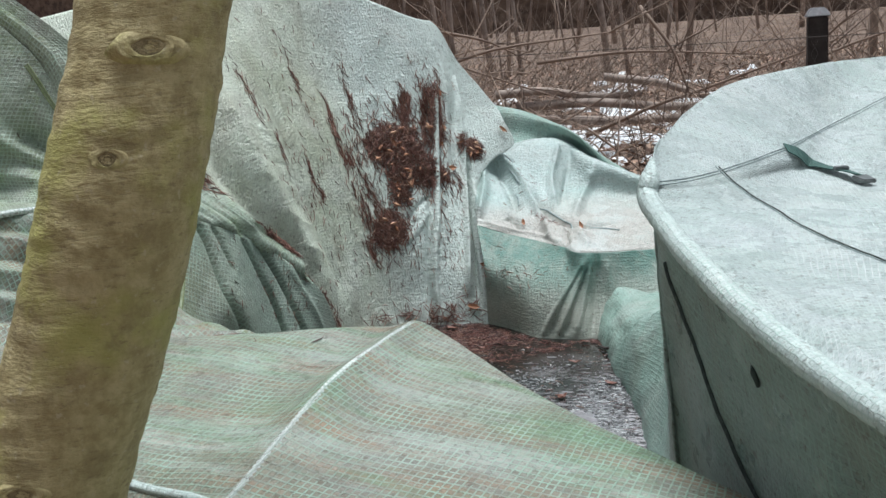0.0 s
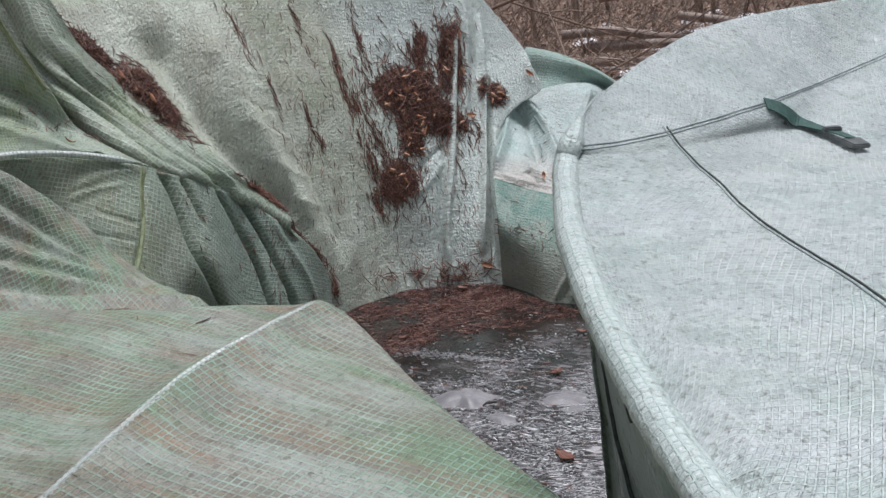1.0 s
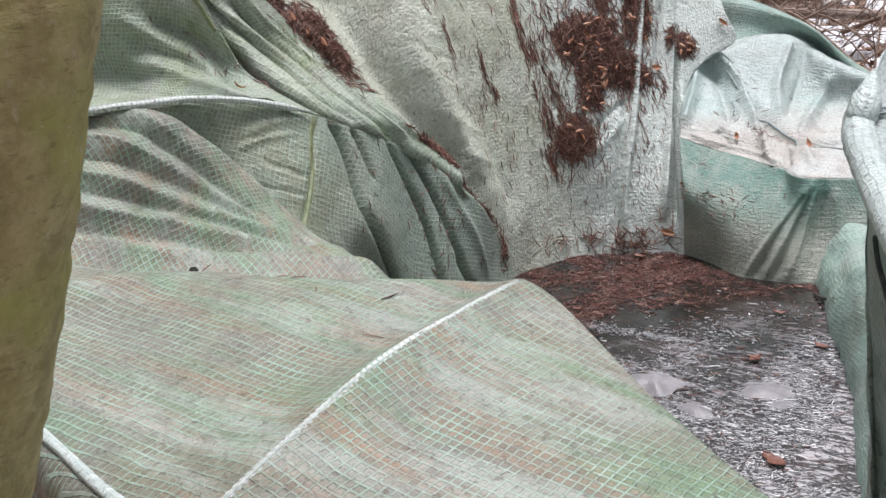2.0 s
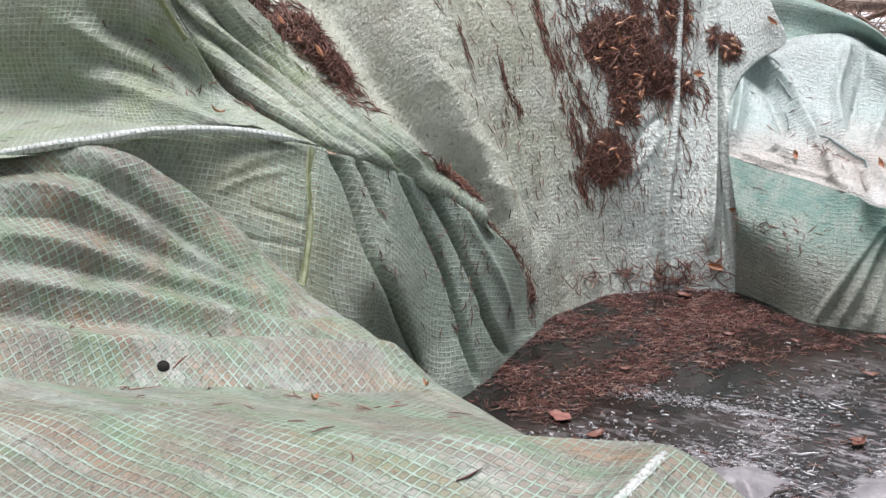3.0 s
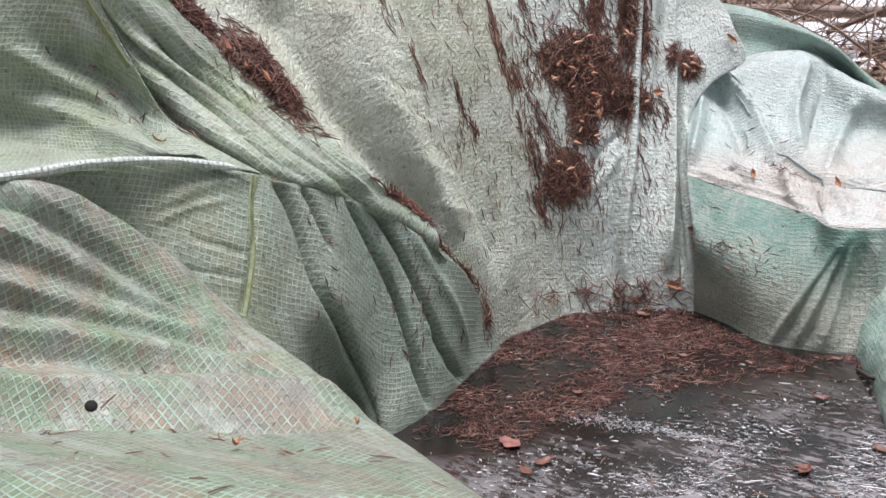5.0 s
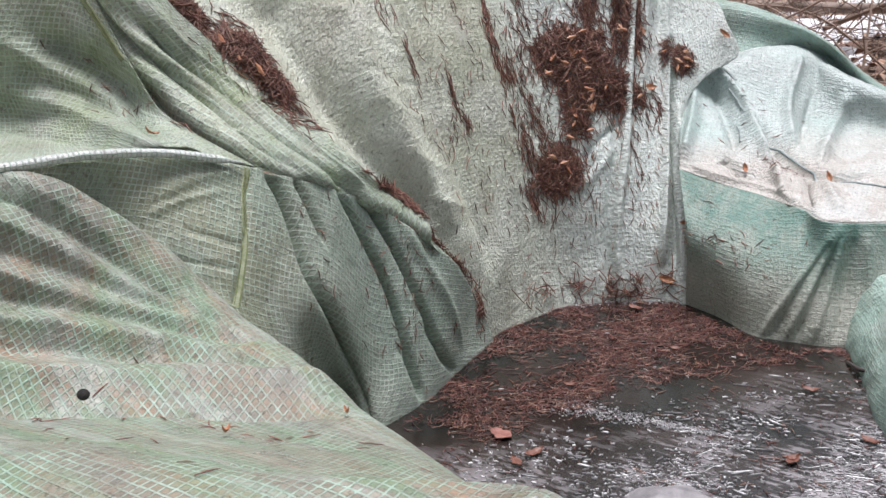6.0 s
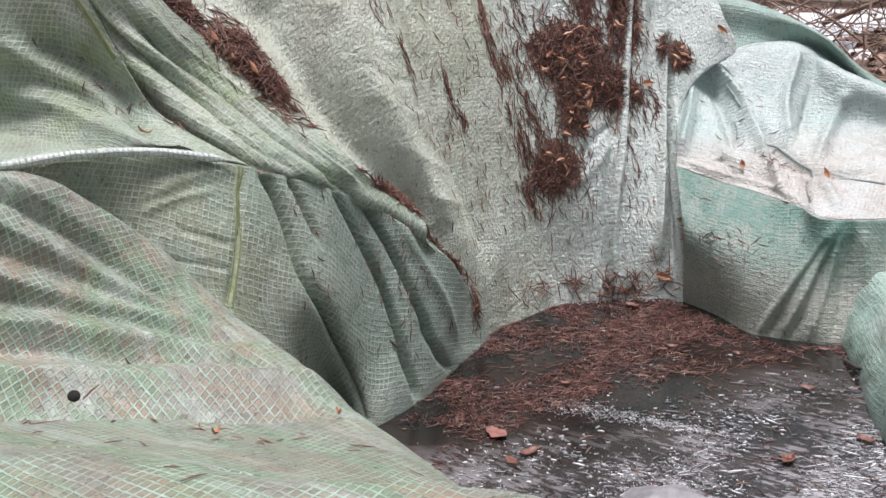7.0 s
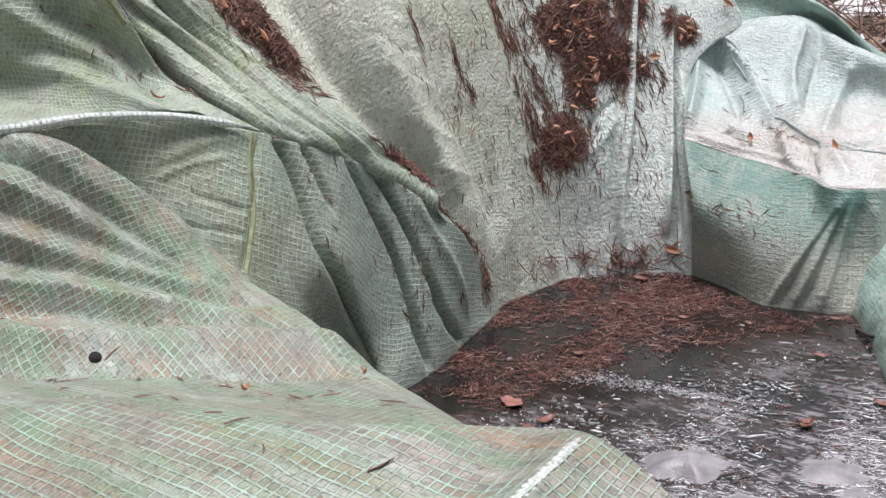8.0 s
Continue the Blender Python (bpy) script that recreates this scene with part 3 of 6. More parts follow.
rear_0 = curve((-0.118, 4.708, 0.512), (-0.020, 4.788, 0.521), (0.088, 4.893, 0.526), (0.234, 4.880, 0.481), (0.421, 4.815, 0.381), (0.593, 4.676, 0.307))
rear_1 = curve((-0.155, 4.862, 0.652), (-0.045, 4.895, 0.649), (0.088, 4.932, 0.637), (0.215, 4.923, 0.587), (0.362, 4.898, 0.474), (0.556, 4.838, 0.369))
rear_2 = curve((-0.161, 4.919, 0.772), (-0.047, 4.941, 0.747), (0.100, 4.941, 0.694), (0.232, 4.853, 0.647), (0.334, 4.929, 0.537), (0.536, 4.915, 0.420))
rear_3 = curve((-0.250, 5.168, 0.743), (-0.127, 5.193, 0.714), (0.028, 5.201, 0.652), (0.162, 5.136, 0.600), (0.271, 5.227, 0.479), (0.478, 5.245, 0.339))
rear_rows = [rear_0, rear_1, rear_2, rear_3]

dome_0 = curve((1.119, 2.436, 0.833), (1.116, 2.581, 0.866), (1.170, 2.886, 0.926), (1.320, 3.254, 0.947), (1.465, 3.558, 0.949), (1.600, 3.798, 0.949), (2.059, 4.315, 0.939))
dome_1 = curve((1.126, 2.378, 0.800), (1.196, 2.461, 0.801), (1.294, 2.732, 0.814), (1.358, 3.038, 0.830), (1.484, 3.263, 0.879), (1.614, 3.512, 0.922), (2.024, 3.951, 0.932))
dome_2 = curve((1.123, 2.376, 0.787), (1.222, 2.412, 0.785), (1.320, 2.705, 0.768), (1.422, 2.729, 0.757), (1.488, 2.877, 0.763), (1.625, 3.357, 0.775), (2.035, 3.979, 0.790))
dome_3 = curve((1.141, 2.327, 0.773), (1.247, 2.310, 0.764), (1.374, 2.397, 0.746), (1.480, 2.439, 0.740), (1.572, 2.530, 0.738), (1.659, 2.640, 0.738), (1.938, 2.940, 0.740))
dome_4 = curve((1.214, 2.167, 0.750), (1.316, 2.110, 0.735), (1.441, 2.039, 0.722), (1.536, 2.034, 0.715), (1.623, 2.039, 0.712), (1.686, 2.083, 0.710), (1.865, 2.167, 0.710))
dome_5 = curve((1.274, 2.061, 0.730), (1.370, 1.969, 0.710), (1.473, 1.872, 0.696), (1.571, 1.785, 0.690), (1.643, 1.757, 0.688), (1.701, 1.767, 0.686), (1.835, 1.847, 0.685))
dome_6 = curve((1.316, 1.997, 0.713), (1.402, 1.873, 0.690), (1.488, 1.759, 0.675), (1.566, 1.673, 0.665), (1.607, 1.635, 0.660), (1.650, 1.602, 0.650), (1.723, 1.529, 0.640))
dome_rows = [dome_0, dome_1, dome_2, dome_3, dome_4, dome_5, dome_6]

hem_line = curve((1.119, 2.436, 0.833), (1.126, 2.378, 0.800), (1.123, 2.376, 0.787), (1.141, 2.327, 0.773), (1.214, 2.167, 0.750), (1.274, 2.061, 0.730), (1.316, 1.997, 0.713), (1.402, 1.873, 0.690), (1.488, 1.759, 0.675), (1.566, 1.673, 0.665), (1.607, 1.635, 0.660), (1.650, 1.602, 0.650), (1.723, 1.529, 0.640))

panel_fold_0 = (-0.0420, 0.0105, curve((-0.336, 3.037, 0.604), (-0.318, 3.052, 0.559), (-0.290, 3.056, 0.480), (-0.249, 3.049, 0.377), (-0.249, 3.112, 0.240), (-0.238, 3.163, 0.021)))
panel_fold_1 = (-0.0240, 0.0070, curve((-0.325, 3.100, 0.575), (-0.307, 3.114, 0.521), (-0.281, 3.125, 0.437)))
panel_fold_2 = (-0.0360, 0.0070, curve((-0.315, 3.216, 0.520), (-0.301, 3.253, 0.434), (-0.275, 3.297, 0.302), (-0.230, 3.306, 0.132), (-0.208, 3.313, 0.004)))
panel_fold_3 = (-0.0360, 0.0070, curve((-0.310, 3.300, 0.477), (-0.291, 3.329, 0.404), (-0.253, 3.366, 0.274), (-0.224, 3.410, 0.115), (-0.235, 3.479, 0.017)))
panel_fold_4 = (0.0100, 0.0140, curve((-0.280, 3.381, 0.409), (-0.245, 3.439, 0.269), (-0.251, 3.540, 0.057)))
panel_fold_5 = (-0.0120, 0.0080, curve((-0.231, 3.377, 0.166), (-0.222, 3.409, 0.084), (-0.235, 3.477, 0.010)))
panel_fold_6 = (-0.0100, 0.0080, curve((-0.241, 3.283, 0.157), (-0.221, 3.301, 0.084), (-0.209, 3.320, 0.015)))
panel_fold_7 = (-0.0140, 0.0400, curve((-0.404, 2.662, 0.660), (-0.354, 2.726, 0.578), (-0.300, 2.778, 0.487), (-0.255, 2.828, 0.391)))
panel_fold_8 = (0.0060, 0.0120, curve((-0.395, 2.801, 0.601), (-0.373, 2.892, 0.620), (-0.349, 2.968, 0.616)))
panel_fold_9 = (-0.0060, 0.0060, curve((-0.342, 2.986, 0.607), (-0.296, 2.919, 0.493), (-0.253, 2.835, 0.375)))
panel_fold_10 = (-0.0040, 0.0050, curve((-0.353, 2.821, 0.541), (-0.318, 2.867, 0.514), (-0.296, 2.906, 0.488)))
panel_fold_11 = (-0.0040, 0.0050, curve((-0.357, 2.754, 0.511), (-0.316, 2.818, 0.481), (-0.284, 2.882, 0.452)))
panel_fold_12 = (0.0040, 0.0060, curve((-0.389, 2.778, 0.575), (-0.372, 2.845, 0.587), (-0.346, 2.918, 0.589)))
panel_folds = [panel_fold_0, panel_fold_1, panel_fold_2, panel_fold_3, panel_fold_4, panel_fold_5, panel_fold_6, panel_fold_7, panel_fold_8, panel_fold_9, panel_fold_10, panel_fold_11, panel_fold_12]
upper_fold_0 = (-0.0400, 0.0300, curve((-0.815, 2.880, 0.885), (-0.750, 2.918, 0.836), (-0.642, 2.922, 0.775), (-0.445, 2.889, 0.707), (-0.379, 2.933, 0.654)))
upper_fold_1 = (0.0220, 0.0260, curve((-0.901, 2.833, 0.775), (-0.807, 2.873, 0.751), (-0.691, 2.881, 0.726), (-0.531, 2.852, 0.709), (-0.441, 2.855, 0.687), (-0.376, 2.942, 0.637)))
upper_fold_2 = (-0.0120, 0.0160, curve((-0.885, 2.809, 0.709), (-0.672, 2.823, 0.700), (-0.459, 2.817, 0.687), (-0.406, 2.888, 0.659)))
upper_fold_3 = (0.0140, 0.0180, curve((-0.874, 2.840, 0.878), (-0.807, 2.877, 0.829), (-0.720, 2.914, 0.785), (-0.586, 2.901, 0.746)))
upper_fold_4 = (-0.0140, 0.0180, curve((-0.878, 2.833, 0.834), (-0.821, 2.866, 0.801), (-0.725, 2.898, 0.759), (-0.577, 2.877, 0.728)))
upper_folds = [upper_fold_0, upper_fold_1, upper_fold_2, upper_fold_3, upper_fold_4]
bundle_fold_0 = (-0.0320, 0.0110, curve((-0.612, 2.971, 0.785), (-0.531, 2.975, 0.708), (-0.453, 2.985, 0.653), (-0.380, 3.017, 0.617)))
bundle_fold_1 = (0.0080, 0.0160, curve((-0.626, 2.979, 0.841), (-0.559, 2.994, 0.761), (-0.479, 3.002, 0.700), (-0.387, 3.028, 0.643), (-0.341, 3.069, 0.598)))
bundle_fold_2 = (-0.0240, 0.0065, curve((-0.700, 2.977, 0.950), (-0.617, 2.986, 0.845), (-0.518, 3.031, 0.751), (-0.446, 3.047, 0.697), (-0.373, 3.061, 0.641), (-0.324, 3.129, 0.563)))
bundle_fold_3 = (0.0100, 0.0070, curve((-0.690, 2.980, 0.950), (-0.608, 2.997, 0.850), (-0.520, 3.049, 0.754), (-0.455, 3.072, 0.701), (-0.383, 3.087, 0.643), (-0.323, 3.146, 0.569), (-0.321, 3.225, 0.513)))
bundle_fold_4 = (-0.0320, 0.0090, curve((-0.640, 2.990, 0.940), (-0.584, 3.029, 0.835), (-0.536, 3.095, 0.761), (-0.464, 3.127, 0.691), (-0.388, 3.156, 0.624), (-0.324, 3.215, 0.550), (-0.306, 3.279, 0.490)))
bundle_fold_5 = (0.0120, 0.0070, curve((-0.640, 3.010, 0.930), (-0.590, 3.053, 0.855), (-0.549, 3.138, 0.761), (-0.478, 3.174, 0.689), (-0.403, 3.206, 0.620), (-0.328, 3.255, 0.545), (-0.299, 3.298, 0.477)))
bundle_fold_6 = (-0.0120, 0.0100, curve((-0.600, 3.110, 0.840), (-0.535, 3.168, 0.735), (-0.460, 3.206, 0.660), (-0.390, 3.232, 0.602), (-0.326, 3.290, 0.530)))
bundle_folds = [bundle_fold_0, bundle_fold_1, bundle_fold_2, bundle_fold_3, bundle_fold_4, bundle_fold_5, bundle_fold_6]
back_fold_0 = (-0.0550, 0.0600, curve((-0.634, 3.321, 0.976), (-0.523, 3.330, 0.825), (-0.419, 3.362, 0.659), (-0.344, 3.451, 0.488), (-0.298, 3.529, 0.348)))
back_fold_1 = (0.0300, 0.0500, curve((-0.549, 3.490, 0.963), (-0.428, 3.480, 0.731), (-0.349, 3.527, 0.525), (-0.286, 3.604, 0.329)))
back_fold_2 = (0.0080, 0.0300, curve((-0.693, 3.226, 0.984), (-0.571, 3.240, 0.836), (-0.454, 3.272, 0.673), (-0.384, 3.328, 0.565)))
back_fold_3 = (-0.0200, 0.0400, curve((-0.521, 3.727, 0.947), (-0.396, 3.693, 0.645), (-0.312, 3.722, 0.399), (-0.266, 3.766, 0.178)))
back_fold_4 = (0.0140, 0.0300, curve((-0.514, 3.984, 0.931), (-0.394, 3.943, 0.621), (-0.268, 3.917, 0.277)))
back_fold_5 = (-0.0100, 0.0200, curve((-0.520, 3.817, 0.941), (-0.384, 3.794, 0.600), (-0.271, 3.807, 0.244)))
back_fold_6 = (0.0030, 0.0100, curve((-0.480, 3.474, 0.835), (-0.447, 3.529, 0.783), (-0.432, 3.615, 0.753)))
back_fold_7 = (0.0030, 0.0100, curve((-0.518, 3.446, 0.889), (-0.473, 3.505, 0.832), (-0.449, 3.619, 0.793)))
back_fold_8 = (0.0030, 0.0100, curve((-0.411, 3.454, 0.683), (-0.383, 3.539, 0.630), (-0.376, 3.661, 0.595)))
back_fold_9 = (0.0030, 0.0100, curve((-0.361, 3.482, 0.561), (-0.343, 3.561, 0.505), (-0.334, 3.685, 0.464)))
back_fold_10 = (-0.0030, 0.0100, curve((-0.440, 3.455, 0.747), (-0.412, 3.540, 0.703), (-0.406, 3.663, 0.678)))
back_fold_11 = (0.0030, 0.0100, curve((-0.327, 3.511, 0.448), (-0.308, 3.594, 0.401), (-0.302, 3.730, 0.368)))
back_fold_12 = (0.0240, 0.0090, curve((-0.243, 4.491, 0.890), (-0.214, 4.414, 0.703), (-0.161, 4.266, 0.417), (-0.115, 4.135, 0.204), (-0.107, 4.110, 0.024)))
back_fold_13 = (-0.0200, 0.0100, curve((-0.262, 4.461, 0.893), (-0.193, 4.281, 0.494), (-0.130, 4.117, 0.207), (-0.123, 4.092, 0.034)))
back_fold_14 = (0.0340, 0.0110, curve((-0.216, 4.639, 0.913), (-0.139, 4.485, 0.596), (-0.060, 4.321, 0.330), (-0.014, 4.208, 0.113)))
back_fold_15 = (-0.0480, 0.0100, curve((-0.152, 4.560, 0.687), (-0.042, 4.332, 0.329), (0.020, 4.221, 0.063)))
back_fold_16 = (0.0260, 0.0100, curve((-0.085, 4.466, 0.501), (-0.017, 4.327, 0.299), (0.037, 4.257, 0.139), (0.045, 4.230, 0.047)))
back_fold_17 = (0.0100, 0.0120, curve((-0.247, 4.574, 0.983), (-0.206, 4.507, 0.791), (-0.162, 4.376, 0.545)))
back_fold_18 = (-0.0100, 0.0160, curve((-0.392, 4.396, 1.122), (-0.372, 4.300, 0.906), (-0.359, 4.188, 0.728)))
back_fold_19 = (-0.0100, 0.0070, curve((-0.232, 4.147, 0.395), (-0.207, 4.231, 0.457), (-0.180, 4.290, 0.480)))
back_fold_20 = (0.0080, 0.0100, curve((-0.222, 4.087, 0.320), (-0.196, 4.173, 0.368), (-0.176, 4.258, 0.434)))
back_folds = [back_fold_0, back_fold_1, back_fold_2, back_fold_3, back_fold_4, back_fold_5, back_fold_6, back_fold_7, back_fold_8, back_fold_9, back_fold_10, back_fold_11, back_fold_12, back_fold_13, back_fold_14, back_fold_15, back_fold_16, back_fold_17, back_fold_18, back_fold_19, back_fold_20]
bulge_fold_0 = (0.0360, 0.0160, curve((-0.107, 4.662, 0.596), (-0.042, 4.469, 0.469), (0.000, 4.308, 0.374)))
bulge_fold_1 = (-0.0400, 0.0240, curve((-0.049, 4.636, 0.560), (0.057, 4.519, 0.465), (0.125, 4.410, 0.400)))
bulge_fold_2 = (0.0360, 0.0140, curve((-0.090, 4.682, 0.599), (0.023, 4.628, 0.529), (0.122, 4.528, 0.442), (0.206, 4.413, 0.373)))
bulge_fold_3 = (-0.0300, 0.0180, curve((0.116, 4.567, 0.460), (0.227, 4.466, 0.385), (0.356, 4.404, 0.348), (0.474, 4.487, 0.335)))
bulge_fold_4 = (0.0300, 0.0160, curve((0.158, 4.827, 0.607), (0.171, 4.672, 0.495), (0.242, 4.516, 0.395)))
bulge_fold_5 = (-0.0260, 0.0180, curve((0.206, 4.836, 0.598), (0.231, 4.717, 0.490), (0.255, 4.559, 0.403)))
bulge_fold_6 = (0.0300, 0.0180, curve((0.332, 4.757, 0.521), (0.304, 4.702, 0.429), (0.330, 4.464, 0.364)))
bulge_fold_7 = (0.0240, 0.0140, curve((0.226, 4.401, 0.361), (0.268, 4.351, 0.333), (0.301, 4.299, 0.313)))
bulge_fold_8 = (-0.0220, 0.0120, curve((0.323, 4.390, 0.348), (0.351, 4.302, 0.325), (0.377, 4.244, 0.308)))
bulge_fold_9 = (0.0120, 0.0120, curve((0.004, 4.299, 0.368), (0.108, 4.298, 0.347), (0.223, 4.333, 0.313), (0.354, 4.258, 0.308)))
bulge_fold_10 = (0.0200, 0.0140, curve((0.372, 4.377, 0.340), (0.420, 4.292, 0.319), (0.461, 4.214, 0.301)))
bulge_fold_11 = (-0.0200, 0.0160, curve((0.097, 4.357, 0.384), (0.136, 4.342, 0.359), (0.157, 4.331, 0.339)))
bulge_folds = [bulge_fold_0, bulge_fold_1, bulge_fold_2, bulge_fold_3, bulge_fold_4, bulge_fold_5, bulge_fold_6, bulge_fold_7, bulge_fold_8, bulge_fold_9, bulge_fold_10, bulge_fold_11]
wall_fold_0 = (0.0120, 0.0080, curve((0.471, 4.172, 0.278), (0.407, 4.104, 0.159), (0.328, 4.046, 0.005)))
wall_fold_1 = (-0.0100, 0.0070, curve((0.466, 4.165, 0.261), (0.406, 4.089, 0.134), (0.353, 4.045, 0.002)))
wall_fold_2 = (0.0120, 0.0080, curve((0.474, 4.173, 0.273), (0.434, 4.108, 0.147), (0.385, 4.049, 0.001)))
wall_fold_3 = (-0.0100, 0.0070, curve((0.475, 4.170, 0.260), (0.448, 4.109, 0.134), (0.411, 4.054, 0.001)))
wall_fold_4 = (0.0120, 0.0090, curve((0.481, 4.178, 0.269), (0.469, 4.129, 0.146), (0.451, 4.060, 0.004)))
wall_fold_5 = (-0.0120, 0.0140, curve((0.499, 4.194, 0.257), (0.503, 4.153, 0.144), (0.506, 4.074, 0.006)))
wall_fold_6 = (0.0120, 0.0140, curve((0.518, 4.223, 0.259), (0.548, 4.187, 0.140), (0.588, 4.116, 0.007)))
wall_fold_7 = (-0.0080, 0.0300, curve((0.081, 4.238, 0.313), (0.136, 4.148, 0.232), (0.145, 4.172, 0.065)))
wall_folds = [wall_fold_0, wall_fold_1, wall_fold_2, wall_fold_3, wall_fold_4, wall_fold_5, wall_fold_6, wall_fold_7]
fore_fold_0 = (0.0200, 0.0200, curve((-0.490, 2.520, 0.720), (-0.430, 2.558, 0.695), (-0.398, 2.573, 0.670), (-0.384, 2.600, 0.641), (-0.354, 2.655, 0.582), (-0.311, 2.702, 0.508), (-0.268, 2.730, 0.448), (-0.228, 2.766, 0.405)))
fore_fold_1 = (-0.0200, 0.0200, curve((-0.480, 2.480, 0.690), (-0.424, 2.520, 0.675), (-0.389, 2.552, 0.647), (-0.354, 2.611, 0.584), (-0.318, 2.662, 0.519), (-0.270, 2.708, 0.458)))
fore_fold_2 = (0.0200, 0.0200, curve((-0.450, 2.440, 0.670), (-0.401, 2.499, 0.645), (-0.368, 2.549, 0.603), (-0.343, 2.598, 0.559), (-0.310, 2.642, 0.511), (-0.268, 2.695, 0.459), (-0.238, 2.762, 0.411), (-0.172, 2.776, 0.385)))
fore_fold_3 = (-0.0200, 0.0200, curve((-0.420, 2.410, 0.630), (-0.375, 2.473, 0.599), (-0.342, 2.523, 0.561), (-0.313, 2.579, 0.519), (-0.283, 2.639, 0.480), (-0.257, 2.707, 0.441)))
fore_fold_4 = (0.0200, 0.0200, curve((-0.400, 2.390, 0.600), (-0.356, 2.455, 0.570), (-0.329, 2.510, 0.539), (-0.311, 2.565, 0.512), (-0.270, 2.638, 0.467), (-0.249, 2.699, 0.437), (-0.191, 2.769, 0.391)))
fore_fold_5 = (-0.0200, 0.0200, curve((-0.380, 2.370, 0.565), (-0.340, 2.438, 0.541), (-0.306, 2.508, 0.509), (-0.269, 2.581, 0.472), (-0.233, 2.683, 0.423), (-0.154, 2.746, 0.388)))
fore_fold_6 = (0.0200, 0.0200, curve((-0.360, 2.350, 0.540), (-0.321, 2.421, 0.514), (-0.283, 2.489, 0.490), (-0.252, 2.565, 0.457), (-0.216, 2.644, 0.421), (-0.137, 2.743, 0.385), (-0.048, 2.732, 0.379)))
fore_fold_7 = (-0.0200, 0.0200, curve((-0.330, 2.330, 0.510), (-0.293, 2.398, 0.489), (-0.256, 2.466, 0.466), (-0.214, 2.553, 0.432), (-0.149, 2.642, 0.400), (-0.045, 2.704, 0.383)))
fore_fold_8 = (0.0200, 0.0200, curve((-0.290, 2.290, 0.490), (-0.247, 2.364, 0.463), (-0.194, 2.465, 0.431), (-0.132, 2.570, 0.401), (-0.018, 2.640, 0.391), (0.040, 2.705, 0.373)))
fore_fold_9 = (-0.0200, 0.0200, curve((-0.215, 2.250, 0.470), (-0.179, 2.320, 0.453), (-0.151, 2.387, 0.430), (-0.097, 2.441, 0.419), (-0.026, 2.504, 0.410), (0.033, 2.569, 0.398), (0.107, 2.645, 0.380)))
fore_folds = [fore_fold_0, fore_fold_1, fore_fold_2, fore_fold_3, fore_fold_4, fore_fold_5, fore_fold_6, fore_fold_7, fore_fold_8, fore_fold_9]
pile_main = curve((-0.391, 4.120, 0.720), (-0.352, 4.241, 0.776), (-0.314, 4.289, 0.757), (-0.272, 4.347, 0.744), (-0.253, 4.323, 0.676), (-0.184, 4.374, 0.591), (-0.139, 4.396, 0.518), (-0.169, 4.328, 0.505), (-0.244, 4.224, 0.519), (-0.236, 4.180, 0.443), (-0.277, 4.124, 0.452), (-0.320, 4.164, 0.605), (-0.357, 4.120, 0.637))
pile_strip = curve((-0.279, 4.434, 0.895), (-0.239, 4.499, 0.890), (-0.218, 4.479, 0.794), (-0.193, 4.455, 0.697), (-0.206, 4.385, 0.654), (-0.243, 4.333, 0.667), (-0.259, 4.382, 0.761))
pile_strip2 = curve((-0.327, 4.347, 0.871), (-0.304, 4.380, 0.868), (-0.294, 4.336, 0.776), (-0.304, 4.304, 0.755))
pile_lower = curve((-0.299, 4.063, 0.427), (-0.275, 4.118, 0.438), (-0.232, 4.140, 0.387), (-0.227, 4.100, 0.339), (-0.241, 4.040, 0.305), (-0.288, 3.988, 0.353))
pile_corner = curve((-0.155, 4.547, 0.678), (-0.108, 4.568, 0.647), (-0.082, 4.563, 0.612), (-0.110, 4.521, 0.595), (-0.142, 4.519, 0.631))
pile_left = curve((-0.472, 4.011, 0.838), (-0.437, 3.996, 0.749), (-0.413, 4.004, 0.688), (-0.400, 4.025, 0.662), (-0.385, 4.018, 0.617), (-0.394, 3.986, 0.629), (-0.419, 3.982, 0.698), (-0.446, 3.977, 0.766))
pile_left2 = curve((-0.368, 3.990, 0.555), (-0.346, 4.028, 0.515), (-0.304, 4.029, 0.406), (-0.313, 3.993, 0.406), (-0.343, 3.983, 0.481))
pile_upper = curve((-0.616, 3.168, 0.847), (-0.614, 3.201, 0.864), (-0.581, 3.242, 0.850), (-0.556, 3.258, 0.826), (-0.528, 3.255, 0.784), (-0.501, 3.268, 0.749), (-0.476, 3.272, 0.711), (-0.471, 3.244, 0.686), (-0.512, 3.216, 0.736), (-0.562, 3.191, 0.792), (-0.604, 3.165, 0.832))
pile_upper2 = curve((-0.732, 3.150, 0.978), (-0.692, 3.170, 0.940), (-0.657, 3.181, 0.903), (-0.624, 3.174, 0.861), (-0.639, 3.159, 0.868), (-0.691, 3.142, 0.918))
pile_line = curve((-0.380, 3.355, 0.567), (-0.361, 3.389, 0.526), (-0.341, 3.429, 0.471), (-0.320, 3.477, 0.415), (-0.310, 3.492, 0.378), (-0.329, 3.447, 0.433), (-0.355, 3.378, 0.500))
fore_0 = curve((-1.05, 1.60, 0.10), (-1.05, 1.80, 0.64), (-0.95, 2.00, 0.66), (-0.85, 2.20, 0.67), (-0.78, 2.28, 0.67), (-0.72, 2.34, 0.68), (-0.68, 2.40, 0.69), (-0.70, 2.50, 0.60), (-0.70, 2.60, 0.30))
